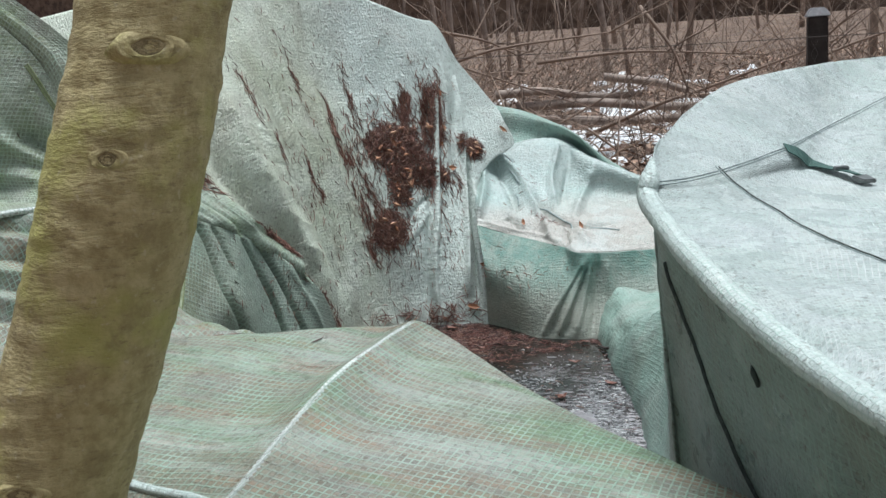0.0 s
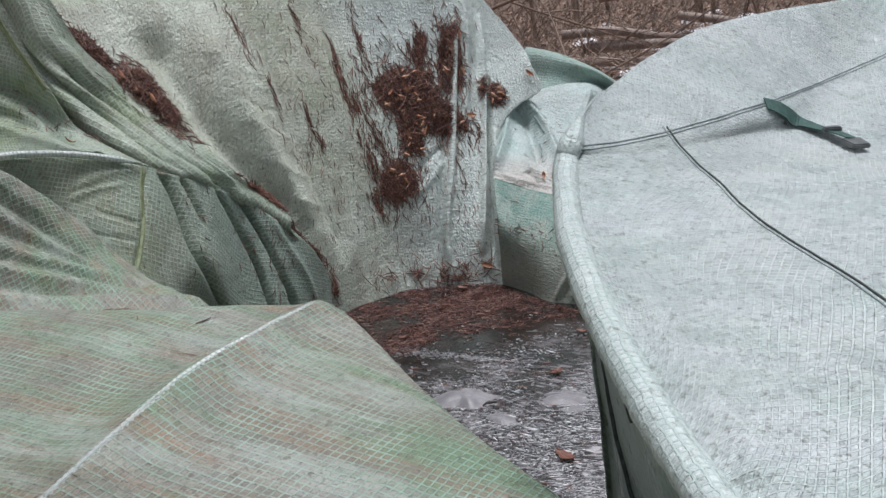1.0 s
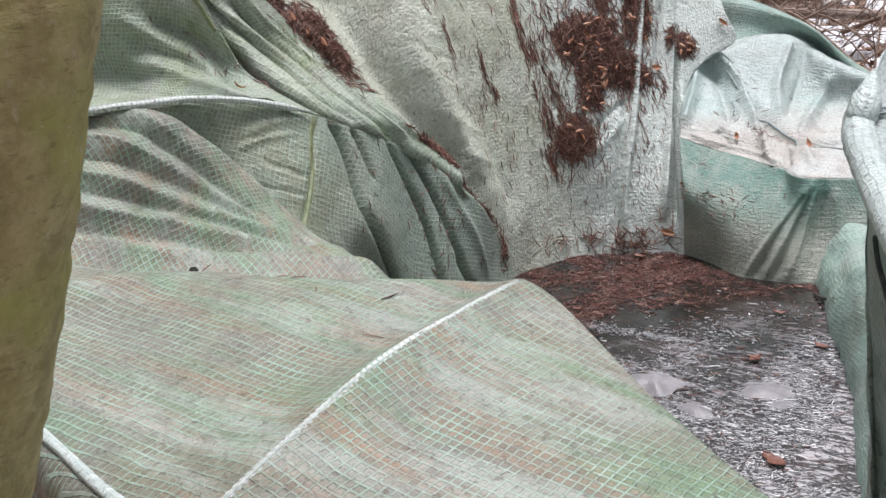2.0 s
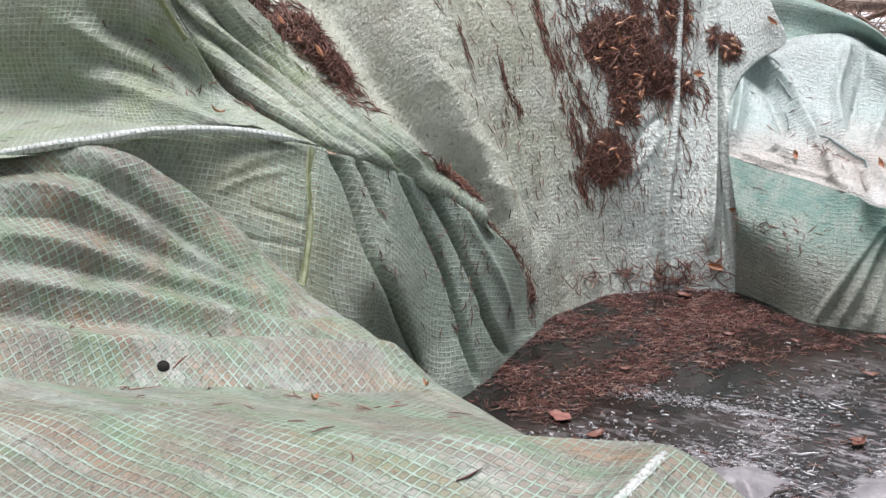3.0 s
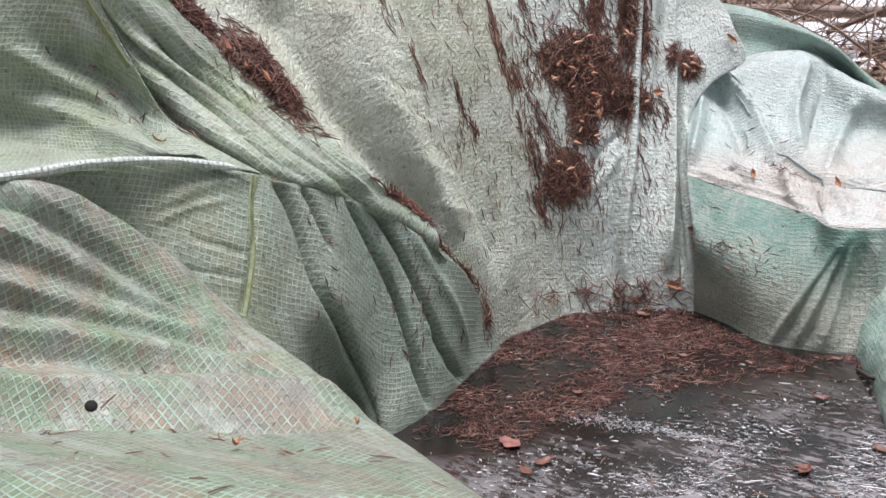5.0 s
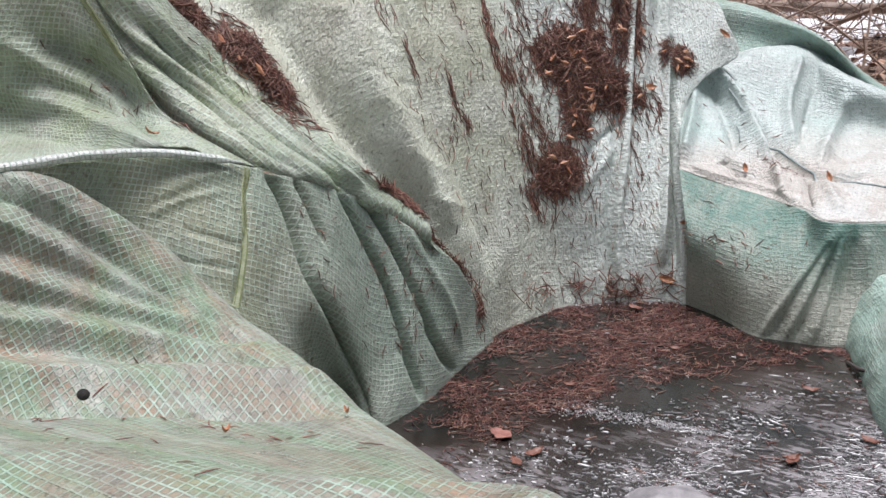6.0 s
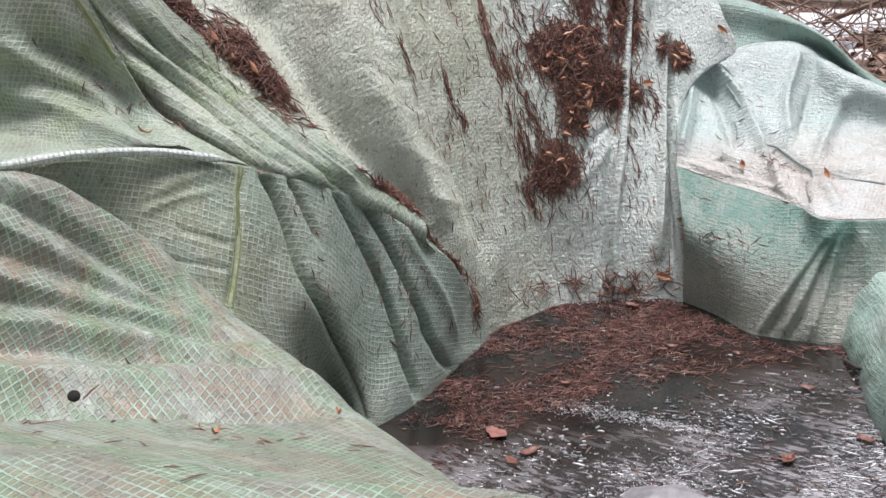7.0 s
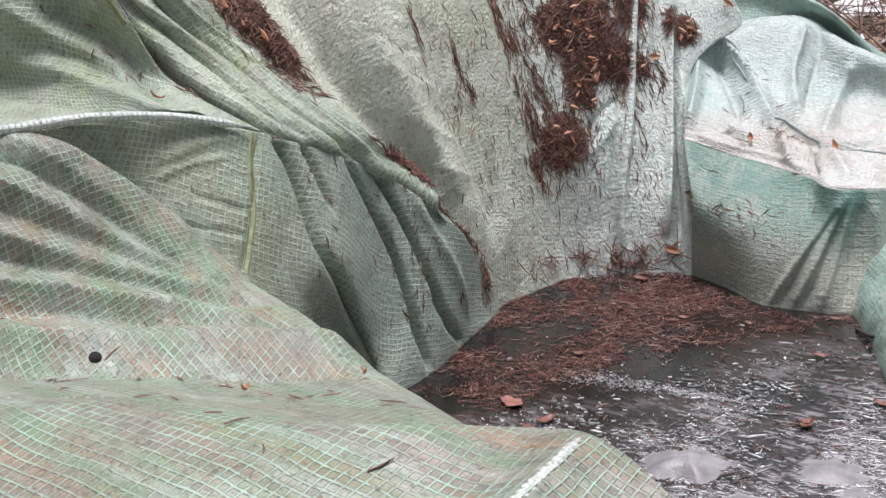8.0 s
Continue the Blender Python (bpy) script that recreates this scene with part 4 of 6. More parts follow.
fore_1 = curve((-0.60, 1.86, 0.10), (-0.60, 1.88, 0.58), (-0.55, 2.08, 0.60), (-0.51, 2.28, 0.61), (-0.47, 2.38, 0.625), (-0.44, 2.47, 0.65), (-0.44, 2.575, 0.685), (-0.47, 2.63, 0.58), (-0.48, 2.70, 0.25))
fore_2 = curve((-0.40, 1.88, 0.32), (-0.40, 1.90, 0.55), (-0.40, 2.10, 0.56), (-0.385, 2.30, 0.56), (-0.375, 2.42, 0.575), (-0.375, 2.52, 0.60), (-0.385, 2.665, 0.615), (-0.41, 2.73, 0.50), (-0.42, 2.78, 0.20))
fore_3 = curve((-0.30, 1.89, 0.32), (-0.30, 1.90, 0.50), (-0.30, 2.10, 0.51), (-0.30, 2.25, 0.49), (-0.300, 2.40, 0.485), (-0.305, 2.52, 0.50), (-0.335, 2.755, 0.512), (-0.37, 2.81, 0.43), (-0.39, 2.84, 0.10))
fore_4 = curve((-0.20, 1.88, 0.32), (-0.20, 1.89, 0.49), (-0.18, 2.05, 0.505), (-0.15, 2.17, 0.50), (-0.17, 2.35, 0.43), (-0.17, 2.50, 0.408), (-0.235, 2.81, 0.385), (-0.28, 2.87, 0.30), (-0.28, 2.90, 0.0))
fore_5 = curve((0.00, 1.86, 0.32), (0.00, 1.87, 0.47), (0.03, 2.00, 0.50), (0.06, 2.13, 0.53), (0.06, 2.30, 0.465), (0.02, 2.50, 0.40), (-0.08, 2.78, 0.36), (-0.12, 2.85, 0.27), (-0.12, 2.92, -0.10))
fore_6 = curve((0.20, 1.84, 0.32), (0.20, 1.85, 0.46), (0.20, 2.02, 0.50), (0.203, 2.187, 0.535), (0.18, 2.35, 0.462), (0.15, 2.50, 0.40), (0.085, 2.725, 0.347), (0.06, 2.80, 0.25), (0.06, 2.90, -0.10))
fore_7 = curve((0.40, 1.81, 0.32), (0.40, 1.82, 0.45), (0.40, 2.02, 0.50), (0.38, 2.22, 0.54), (0.37, 2.36, 0.475), (0.35, 2.48, 0.425), (0.31, 2.645, 0.349), (0.30, 2.72, 0.25), (0.30, 2.80, -0.10))
fore_8 = curve((0.55, 1.785, 0.32), (0.55, 1.79, 0.45), (0.56, 2.05, 0.50), (0.55, 2.30, 0.542), (0.54, 2.38, 0.49), (0.53, 2.45, 0.44), (0.52, 2.555, 0.375), (0.52, 2.62, 0.25), (0.52, 2.70, -0.10))
fore_9 = curve((0.64, 1.77, 0.32), (0.64, 1.78, 0.455), (0.64, 2.05, 0.508), (0.640, 2.34, 0.535), (0.64, 2.39, 0.520), (0.64, 2.43, 0.49), (0.645, 2.48, 0.42), (0.65, 2.55, 0.25), (0.65, 2.62, -0.10))
fore_10 = curve((0.70, 1.42, 0.39), (0.70, 1.78, 0.463), (0.70, 2.06, 0.537), (0.70, 2.33, 0.551), (0.697, 2.37, 0.541), (0.695, 2.41, 0.512), (0.692, 2.46, 0.42), (0.69, 2.53, 0.25), (0.69, 2.60, -0.10))
fore_11 = curve((0.82, 1.40, 0.39), (0.80, 1.75, 0.450), (0.79, 2.05, 0.500), (0.762, 2.33, 0.527), (0.755, 2.37, 0.512), (0.75, 2.41, 0.475), (0.745, 2.45, 0.40), (0.75, 2.50, 0.25), (0.75, 2.58, -0.10))
fore_12 = curve((1.00, 1.40, 0.40), (0.98, 1.75, 0.44), (0.95, 2.00, 0.478), (0.92, 2.24, 0.492), (0.925, 2.27, 0.475), (0.93, 2.29, 0.45), (0.94, 2.32, 0.38), (0.95, 2.38, 0.25), (0.95, 2.45, -0.10))
fore_13 = curve((1.15, 1.40, 0.40), (1.13, 1.75, 0.43), (1.10, 2.00, 0.466), (1.06, 2.16, 0.475), (1.065, 2.19, 0.455), (1.07, 2.21, 0.43), (1.08, 2.24, 0.36), (1.09, 2.30, 0.20), (1.09, 2.38, -0.10))
fore_14 = curve((1.40, 1.35, 0.40), (1.35, 1.70, 0.42), (1.28, 1.95, 0.445), (1.21, 2.09, 0.455), (1.215, 2.11, 0.44), (1.22, 2.13, 0.41), (1.23, 2.16, 0.34), (1.24, 2.20, 0.20), (1.25, 2.25, -0.10))
fore_15 = curve((1.58, 1.32, 0.38), (1.49, 1.65, 0.40), (1.40, 1.88, 0.425), (1.335, 2.03, 0.438), (1.34, 2.05, 0.42), (1.345, 2.07, 0.39), (1.35, 2.10, 0.32), (1.36, 2.14, 0.20), (1.37, 2.19, -0.10))
for row, back_by in ((panel_1, 0.03), (panel_2, 0.05), (panel_3, 0.07), (panel_4, 0.08)):
    for k in range(5):
        row[k].x -= back_by
fore_rows = [fore_0, fore_1, fore_2, fore_3, fore_4, fore_5, fore_6, fore_7, fore_8, fore_9, fore_10, fore_11, fore_12, fore_13, fore_14, fore_15]

# ---- helpers for loose things ----
from mathutils.bvhtree import BVHTree


def surface(*grids):
    """A tree to lay things on, made of cloth grids."""
    verts, faces = [], []
    for g in grids:
        nv, nu, base = g.shape[0], g.shape[1], len(verts)
        verts += [Vector(p) for p in g.reshape(-1, 3)]
        for j in range(nv - 1):
            for i in range(nu - 1):
                k = base + j * nu + i
                faces.append((k, k + 1, k + nu + 1, k + nu))
    return BVHTree.FromPolygons(verts, faces)


OPEN = Vector((1.0, 1.5, 1.2))


def settle(tree, p):
    """The nearest place on a surface, with the normal on the open side."""
    q, n, _, _ = tree.find_nearest(p)
    if n.dot(OPEN - q) < 0:
        n = -n
    start = q + n * 0.07
    hit = tree.ray_cast(start, -n, 0.07)
    if hit[0] is not None:
        q = hit[0]
        n = hit[1] if hit[1].dot(OPEN - q) > 0 else -hit[1]
    return q, n


def needle(bm, p, along_dir, up, length, radius, bend):
    """One pine needle: a thin three-sided bar, slightly bent."""
    side = along_dir.cross(up).normalized()
    pts = [p - along_dir * length / 2, p + side * bend, p + along_dir * length / 2]
    rings = []
    for q, r in zip(pts, (0.6, 1.0, 0.35)):
        rings.append([bm.verts.new(q + side * radius * r), bm.verts.new(q - side * radius * r), bm.verts.new(q + up * radius * r * 1.2)])
    for a, b in zip(rings, rings[1:]):
        for k in range(3):
            bm.faces.new((a[k], a[(k + 1) % 3], b[(k + 1) % 3], b[k]))


def needles(rng, bm, tree, centre, down, long, wide, count, spread, lift=0.004, size=(0.028, 0.055), radius=0.0013):
    """Needles strewn in an oval on a surface; down is the way of the oval's long axis, spread how far they turn from it."""
    q0, n0 = settle(tree, Vector(centre))
    d = (Vector(down) - n0 * Vector(down).dot(n0)).normalized()
    s = d.cross(n0)
    for _ in range(count):
        r, a = min(abs(rng.gauss(0, 0.62)) + 0.05, 1.7), rng.random() * math.tau
        wob = 1 + 0.35 * noise.noise(Vector((math.cos(a) * 2, math.sin(a) * 2, centre[0] * 9)))
        p = q0 + d * (r * math.cos(a) * long * wob) + s * (r * math.sin(a) * wide * wob)
        q, n = settle(tree, p)
        t = (d - n * d.dot(n)).normalized()
        t = Matrix.Rotation(rng.gauss(0, spread), 3, n) @ t
        t = (t + n * rng.uniform(-0.15, 0.25)).normalized()
        needle(bm, q + n * (0.0015 + lift * rng.random()), t, n, rng.uniform(*size), radius * rng.uniform(0.7, 1.3), rng.uniform(-0.004, 0.004))


def flat_leaf(length, width, curl, seed):
    """A dead leaf, pointed at both ends, cupped and wavy, with a stalk."""
    rng = random.Random(seed)
    bm = bmesh.new()
    n = 8
    rows = []
    for i in range(n + 1):
        x = i / n
        w = width * 0.5 * math.sin(math.pi * x) ** 0.75 * (1 + 0.22 * rng.uniform(-1, 1))
        z = curl * (4 * (x - 0.5) ** 2) + 0.1 * curl * rng.uniform(-1, 1)
        rows.append([bm.verts.new((length * (x - 0.5), s * w, z + abs(s) * curl * 0.8 * rng.uniform(0.5, 1.2))) for s in (-1, -0.5, 0, 0.5, 1)])
    for a, b in zip(rows, rows[1:]):
        for k in range(4):
            bm.faces.new((a[k], a[k + 1], b[k + 1], b[k]))
    bmesh.ops.remove_doubles(bm, verts=bm.verts, dist=1e-5)
    bmesh.ops.solidify(bm, geom=bm.faces[:], thickness=0.0008)
    return bm


def on_surface(ob, q, n, turn):
    m = n.to_track_quat("Z", "X").to_matrix().to_4x4()
    ob.matrix_world = Matrix.Translation(q) @ m @ Matrix.Rotation(turn, 4, "Z")


# ---- the collapsed greenhouse ----
ridge_line = curve((0.70, 1.42, 0.390), (0.70, 1.78, 0.463), (0.70, 1.955, 0.516), (0.70, 2.10, 0.541), (0.70, 2.23, 0.553), (0.70, 2.31, 0.552), (0.698, 2.355, 0.545))
back_grid = sheet_grid(back_rows, 260, 220, back_folds, 0.004, 1)
panel_grid = sheet_grid(panel_rows, 620, 150, panel_folds, 0.0025, 2)
upper_grid = sheet_grid(upper_rows, 200, 180, upper_folds, 0.004, 3)
bundle_grid = sheet_grid(bundle_rows, 340, 220, bundle_folds, 0.0015, 4, lift=0.020)
plain = PLAIN[id(bundle_grid)][0]
for j in range(221):
    for i in range(341):
        slack = 1 - min(max((i / 340 - 0.36) / 0.16, 0.0), 1.0) * (1 - min(j / 220 / 0.60, 1.0)) - 0.8 * min(max((i / 340 - 0.85) / 0.15, 0.0), 1.0)
        if slack < 1:
            bundle_grid[j, i] -= (bundle_grid[j, i] - plain[j, i]) * (1 - max(slack, 0.0)) * 0.9
wall_grid = sheet_grid(bulge_rows[:4], 220, 120, wall_folds, 0.003, 5)
bulge_grid = sheet_grid(bulge_rows[3:], 180, 180, bulge_folds, 0.005, 5)
rear_grid = sheet_grid(rear_rows, 70, 40, (), 0.004, 6)
fore_grid = sheet_grid(fore_rows, 420, 300, fore_folds + [(0.004, 0.0099, ridge_line)], 0.002, 7, pleat=0.40)
dome_folds = [(0.009, 0.020, curve((1.280, 2.120, 0.740), (1.356, 2.014, 0.729), (1.442, 1.880, 0.705), (1.510, 1.789, 0.693), (1.573, 1.715, 0.685), (1.635, 1.657, 0.673))),
              (-0.008, 0.026, curve((1.529, 2.081, 0.728), (1.592, 1.933, 0.712), (1.641, 1.803, 0.702), (1.685, 1.720, 0.689))),
              (0.006, 0.018, curve((1.540, 1.959, 0.718), (1.587, 1.836, 0.705), (1.631, 1.746, 0.694), (1.665, 1.685, 0.680)))]
dome_grid = sheet_grid(dome_rows, 200, 150, dome_folds, 0.003, 8)

greenhouse = empty("collapsed_greenhouse", "collapsed greenhouse of milky green reinforced foil, sagging under meltwater", "greenhouse")
sheet("end_wall", back_grid, FOIL_BACK, greenhouse, "steep foil sheet streaked with pine needles")
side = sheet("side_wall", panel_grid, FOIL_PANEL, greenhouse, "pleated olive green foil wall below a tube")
sheet("roof_flap", upper_grid, FOIL_FLAP, greenhouse, "slack foil with soft wide folds")
sheet("gathered_fold", bundle_grid, FOIL_FLAP, greenhouse, "tight bundle of long parallel folds")
roof = sheet("sunken_roof", fore_grid, FOIL_FORE, greenhouse, "mesh foil stained with algae, fanned into folds", level=True)

# the steel tube under the foil, rubbed white, its highlight put into the colour
tube_line = [p + Vector((0.012, -0.006, 0.009)) for p in panel_0[:6]]
piping("frame_tube", tube_line, 0.0085, FOIL_WORN_LIT, greenhouse, "crest of worn whitish foil, its highlight put into the colour", 150, 12, bead=0.06, end=0.1)
hem_near = curve((-0.6, 1.885, 0.585), (-0.2, 1.895, 0.495), (0.0, 1.875, 0.475), (0.2, 1.855, 0.465), (0.4, 1.825, 0.455), (0.55, 1.795, 0.455), (0.70, 1.775, 0.465))
piping("roof_hem", hem_near, 0.007, FOIL_HEM, roof, "pale welded hem", 80, 10, end=0.1)


def stitched_seam(name, line, tree, width, parent, material, label):
    """A narrow doubled strip of foil with two rows of stitches."""
    pts = [settle(tree, along(line, i / 60)) for i in range(61)]
    bm = bmesh.new()
    rings = []
    for i, (q, n) in enumerate(pts):
        d = (pts[min(i + 1, 60)][0] - pts[max(i - 1, 0)][0]).normalized()
        s = d.cross(n).normalized()
        rings.append([bm.verts.new(q + s * width * k + n * h) for k, h in ((-0.5, 0.0005), (-0.42, 0.0028), (-0.2, 0.0022), (0.2, 0.0022), (0.42, 0.0028), (0.5, 0.0005))])
    for a, b in zip(rings, rings[1:]):
        for k in range(5):
            bm.faces.new((a[k], a[k + 1], b[k + 1], b[k]))
    strip = part(name, bm, material, parent, label)
    for side_of in (-0.3, 0.3):
        bm = bmesh.new()
        line = [rings_at(pts, i * 0.5, side_of * width) + pts[i // 2][1] * (0.0006 if i % 4 < 3 else -0.001) for i in range(118)]
        tube(bm, line, [0.0011] * len(line), 5)
        part("stitching", bm, STITCH, strip)
    return strip


def rings_at(pts, x, off):
    i = min(int(x), len(pts) - 2)
    q, n = pts[i]
    d = (pts[i + 1][0] - q).normalized()
    return q + d * ((x - i) * (pts[i + 1][0] - q).length) + d.cross(n).normalized() * off + n * 0.0028


panel_tree, upper_tree, back_tree = surface(panel_grid), surface(upper_grid, bundle_grid), surface(back_grid)
bundle_tree, fore_tree, bulge_tree, dome_tree = surface(bundle_grid), surface(fore_grid), surface(bulge_grid, wall_grid, rear_grid), surface(dome_grid)
slope_tree = surface(back_grid, bundle_grid)
stitched_seam("wall_seam", curve((-0.345, 2.992, 0.619), (-0.317, 2.954, 0.56), (-0.291, 2.91, 0.474), (-0.262, 2.85, 0.392)), panel_tree, 0.015, side, SEAM, "stitched seam in yellow-green thread")
stitched_seam("roof_seam", curve((-0.800, 2.979, 1.060), (-0.721, 2.977, 0.939), (-0.668, 2.975, 0.860), (-0.638, 2.974, 0.820)), upper_tree, 0.015, greenhouse, SEAM, "stitched seam in yellow-green thread")


def worn_highlight(name, line, tree, width, parent, label):
    """A beaded white strip laid on the sheet: rubbed foil with the crest's highlight painted in."""
    pts = [settle(tree, along(line, i / 420)) for i in range(421)]
    rows, run = [], 0.0
    for i in range(421):
        run += (pts[i][0] - pts[max(i - 1, 0)][0]).length
        near = pts[max(i - 18, 0):i + 19]
        q = sum((a for a, _ in near), Vector()) / len(near)
        n = sum((b for _, b in near), Vector()).normalized()
        d = (pts[min(i + 20, 420)][0] - pts[max(i - 20, 0)][0]).normalized()
        s = d.cross(n).normalized()
        half = width * (0.22 + 0.28 * abs(math.sin(run * math.pi / 0.0095)) + 0.06 * noise.noise(q * 25)) * min(1.0, (420 - i) / 40 + 0.1)
        row = []
        for k, h in ((-1, 0.0005), (-0.5, 0.0012), (0, 0.0016), (0.5, 0.0012), (1, 0.0005)):
            hit = tree.ray_cast(q + s * half * k + n * 0.03, -n, 0.06)[0]
            row.append(((hit if hit is not None else q + s * half * k) + n * h)[:])
        rows.append(row)
    return sheet(name, np.array(rows), FOIL_WORN_LIT, parent, label, 0.0)


worn_highlight("ridge_tube", ridge_line, fore_tree, 0.0155, greenhouse, "crest of worn whitish foil, its highlight put into the colour")
q, n = settle(fore_tree, Vector((-0.153, 2.445, 0.411)))
bm = bmesh.new()
bmesh.ops.create_circle(bm, cap_ends=True, segments=16, radius=0.0095)
bmesh.ops.solidify(bm, geom=bm.faces[:], thickness=0.0012)
ob = part("vent_hole", bm, HOLE, roof, "small dark round hole")
on_surface(ob, q + n * 0.0015, n, 0)

# ---- crumpled foil at the far shore ----
crumpled = empty("crumpled_foil", "crumpled heap of teal and silver-green foil at the water's edge", "foil")
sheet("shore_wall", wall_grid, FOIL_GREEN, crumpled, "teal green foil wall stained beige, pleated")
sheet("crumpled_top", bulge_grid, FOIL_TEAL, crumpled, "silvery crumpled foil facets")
sheet("hind_layer", rear_grid, FOIL_HIND, crumpled, "darker green sheet behind")
cord_line = [settle(bulge_tree, p) for p in [along(curve((-0.118, 4.734, 0.602), (0.008, 4.642, 0.544), (0.128, 4.533, 0.442), (0.234, 4.47, 0.384), (0.364, 4.402, 0.346), (0.518, 4.43, 0.311)), i / 40) for i in range(41)]]
bm = bmesh.new()
tube(bm, [q + n * 0.002 for q, n in cord_line], [0.0035] * 41, 6)
part("draw_cord", bm, GREY_CORD, crumpled, "grey cord along a seam")
side_0 = curve((0.50, 4.14, -0.12), (0.56, 4.03, -0.12), (0.60, 3.94, -0.12), (0.655, 3.80, -0.12), (0.76, 3.58, -0.12), (0.85, 3.35, -0.12), (0.98, 2.95, -0.12), (1.12, 2.60, -0.12))
side_1 = curve((0.50, 4.14, 0.02), (0.555, 4.03, 0.02), (0.60, 3.94, 0.02), (0.655, 3.80, 0.02), (0.76, 3.58, 0.02), (0.86, 3.35, 0.02), (1.00, 2.95, 0.02), (1.15, 2.60, 0.02))
side_2 = curve((0.52, 4.17, 0.10), (0.58, 4.08, 0.09), (0.63, 3.95, 0.09), (0.69, 3.80, 0.11), (0.80, 3.58, 0.17), (0.93, 3.35, 0.22), (1.08, 2.95, 0.28), (1.22, 2.60, 0.30))
side_3 = curve((0.54, 4.24, 0.17), (0.62, 4.13, 0.14), (0.68, 3.99, 0.14), (0.75, 3.82, 0.17), (0.90, 3.62, 0.28), (1.05, 3.38, 0.40), (1.20, 3.00, 0.55), (1.28, 2.70, 0.62))
side_4 = curve((0.62, 4.36, 0.15), (0.70, 4.25, 0.14), (0.80, 4.08, 0.17), (0.95, 3.90, 0.24), (1.12, 3.75, 0.34), (1.25, 3.50, 0.50), (1.32, 3.20, 0.70), (1.40, 3.00, 0.76))
sheet("shore_side", sheet_grid([side_0, side_1, side_2, side_3, side_4], 90, 50, (), 0.010, 9), FOIL_HIND, crumpled, "green sheet running down into the water")

# ---- the standing end of the greenhouse ----
standing = empty("greenhouse_end", "pale taut greenhouse end with rolled hem and buckled straps", "greenhouse")
top = sheet("taut_roof", dome_grid, FOIL_RIGHT, standing, "pale silver-green mesh foil, taut")
def lean(k):
    return 0.15 + 0.85 * min(k / 5.0, 1.0)


skirt_rows = [hem_line] + [[p + Vector((dx * lean(k), dy, dz)) for k, p in enumerate(hem_line)] for dx, dy, dz in ((0.02, 0.005, -0.06), (0.055, 0.01, -0.25), (0.10, 0.02, -0.55), (0.13, 0.02, -1.1))]
skirt_fold = [(0.012, 0.02, [p + Vector((0.01, 0, 0)) for p in curve((1.50, 1.76, 0.62), (1.52, 1.77, 0.4), (1.55, 1.78, 0.1))]), (-0.012, 0.02, curve((1.44, 1.83, 0.62), (1.46, 1.84, 0.4), (1.50, 1.85, 0.1)))]
skirt_grid = sheet_grid(skirt_rows, 140, 60, skirt_fold, 0.005, 10)
skirt = sheet("side_skirt", skirt_grid, FOIL_SKIRT_SHADED, standing, "hanging foil side, its shade put into a darker grey-green")
far_rows = [dome_rows[0], [p + Vector((-0.01, 0.05, -0.15)) for p in dome_rows[0]], [p + Vector((0.0, 0.10, -0.5)) for p in dome_rows[0]], [p + Vector((0.0, 0.12, -1.4)) for p in dome_rows[0]]]
sheet("far_skirt", sheet_grid(far_rows, 50, 20, (), 0.006, 11), FOIL_RIGHT, standing)
piping("rolled_hem", hem_line, 0.0165, FOIL_HEM, standing, "thick pale rolled hem", 160, 14, bead=0.05, start=0.25)


def cord_on(name, line, tree, radius, material, parent, label="", n=80, lift=0.0015):
    bm = bmesh.new()
    ps = [settle(tree, along(line, i / n)) for i in range(n + 1)]
    tube(bm, [q + m * lift for q, m in ps], [radius] * (n + 1), 6)
    return part(name, bm, material, parent, label)


# Thin grey cords stand in for the shaded edge of a seam flap.
cord_on("roof_seam", dome_1, dome_tree, 0.0011, GREY_CORD, top, "grey line drawn for a seam flap's edge and its shade")
cord_on("roof_seam", [p + Vector((0.004, -0.010, 0.0)) for p in dome_1], dome_tree, 0.0009, GREY_CORD, top, "grey line drawn for a seam flap's edge and its shade")
zip_line = curve((1.205, 2.521, 0.795), (1.312, 2.408, 0.765), (1.416, 2.254, 0.745), (1.552, 2.086, 0.722), (1.614, 1.97, 0.712), (1.698, 1.821, 0.70))
cord_on("zip", zip_line, dome_tree, 0.0013, CORD, top, "dark zip line")
cord_on("zip_flap", [p + Vector((-0.005, -0.003, 0.0)) for p in zip_line], dome_tree, 0.0009, GREY_CORD, top)
skirt_tree = surface(skirt_grid)
cord_on("skirt_cord", curve((1.163, 2.308, 0.686), (1.192, 2.265, 0.637), (1.218, 2.233, 0.596), (1.288, 2.126, 0.484), (1.33, 2.089, 0.43), (1.40, 2.03, 0.36)), skirt_tree, 0.0042, CORD, skirt, "dark green cord")
bm = bmesh.new()
tube(bm, curve((1.336, 2.012, 0.632), (1.340, 2.006, 0.622), (1.345, 1.998, 0.606)), [0.002, 0.006, 0.002], 8)
part("tear", bm, CORD, skirt, "small dark tear")


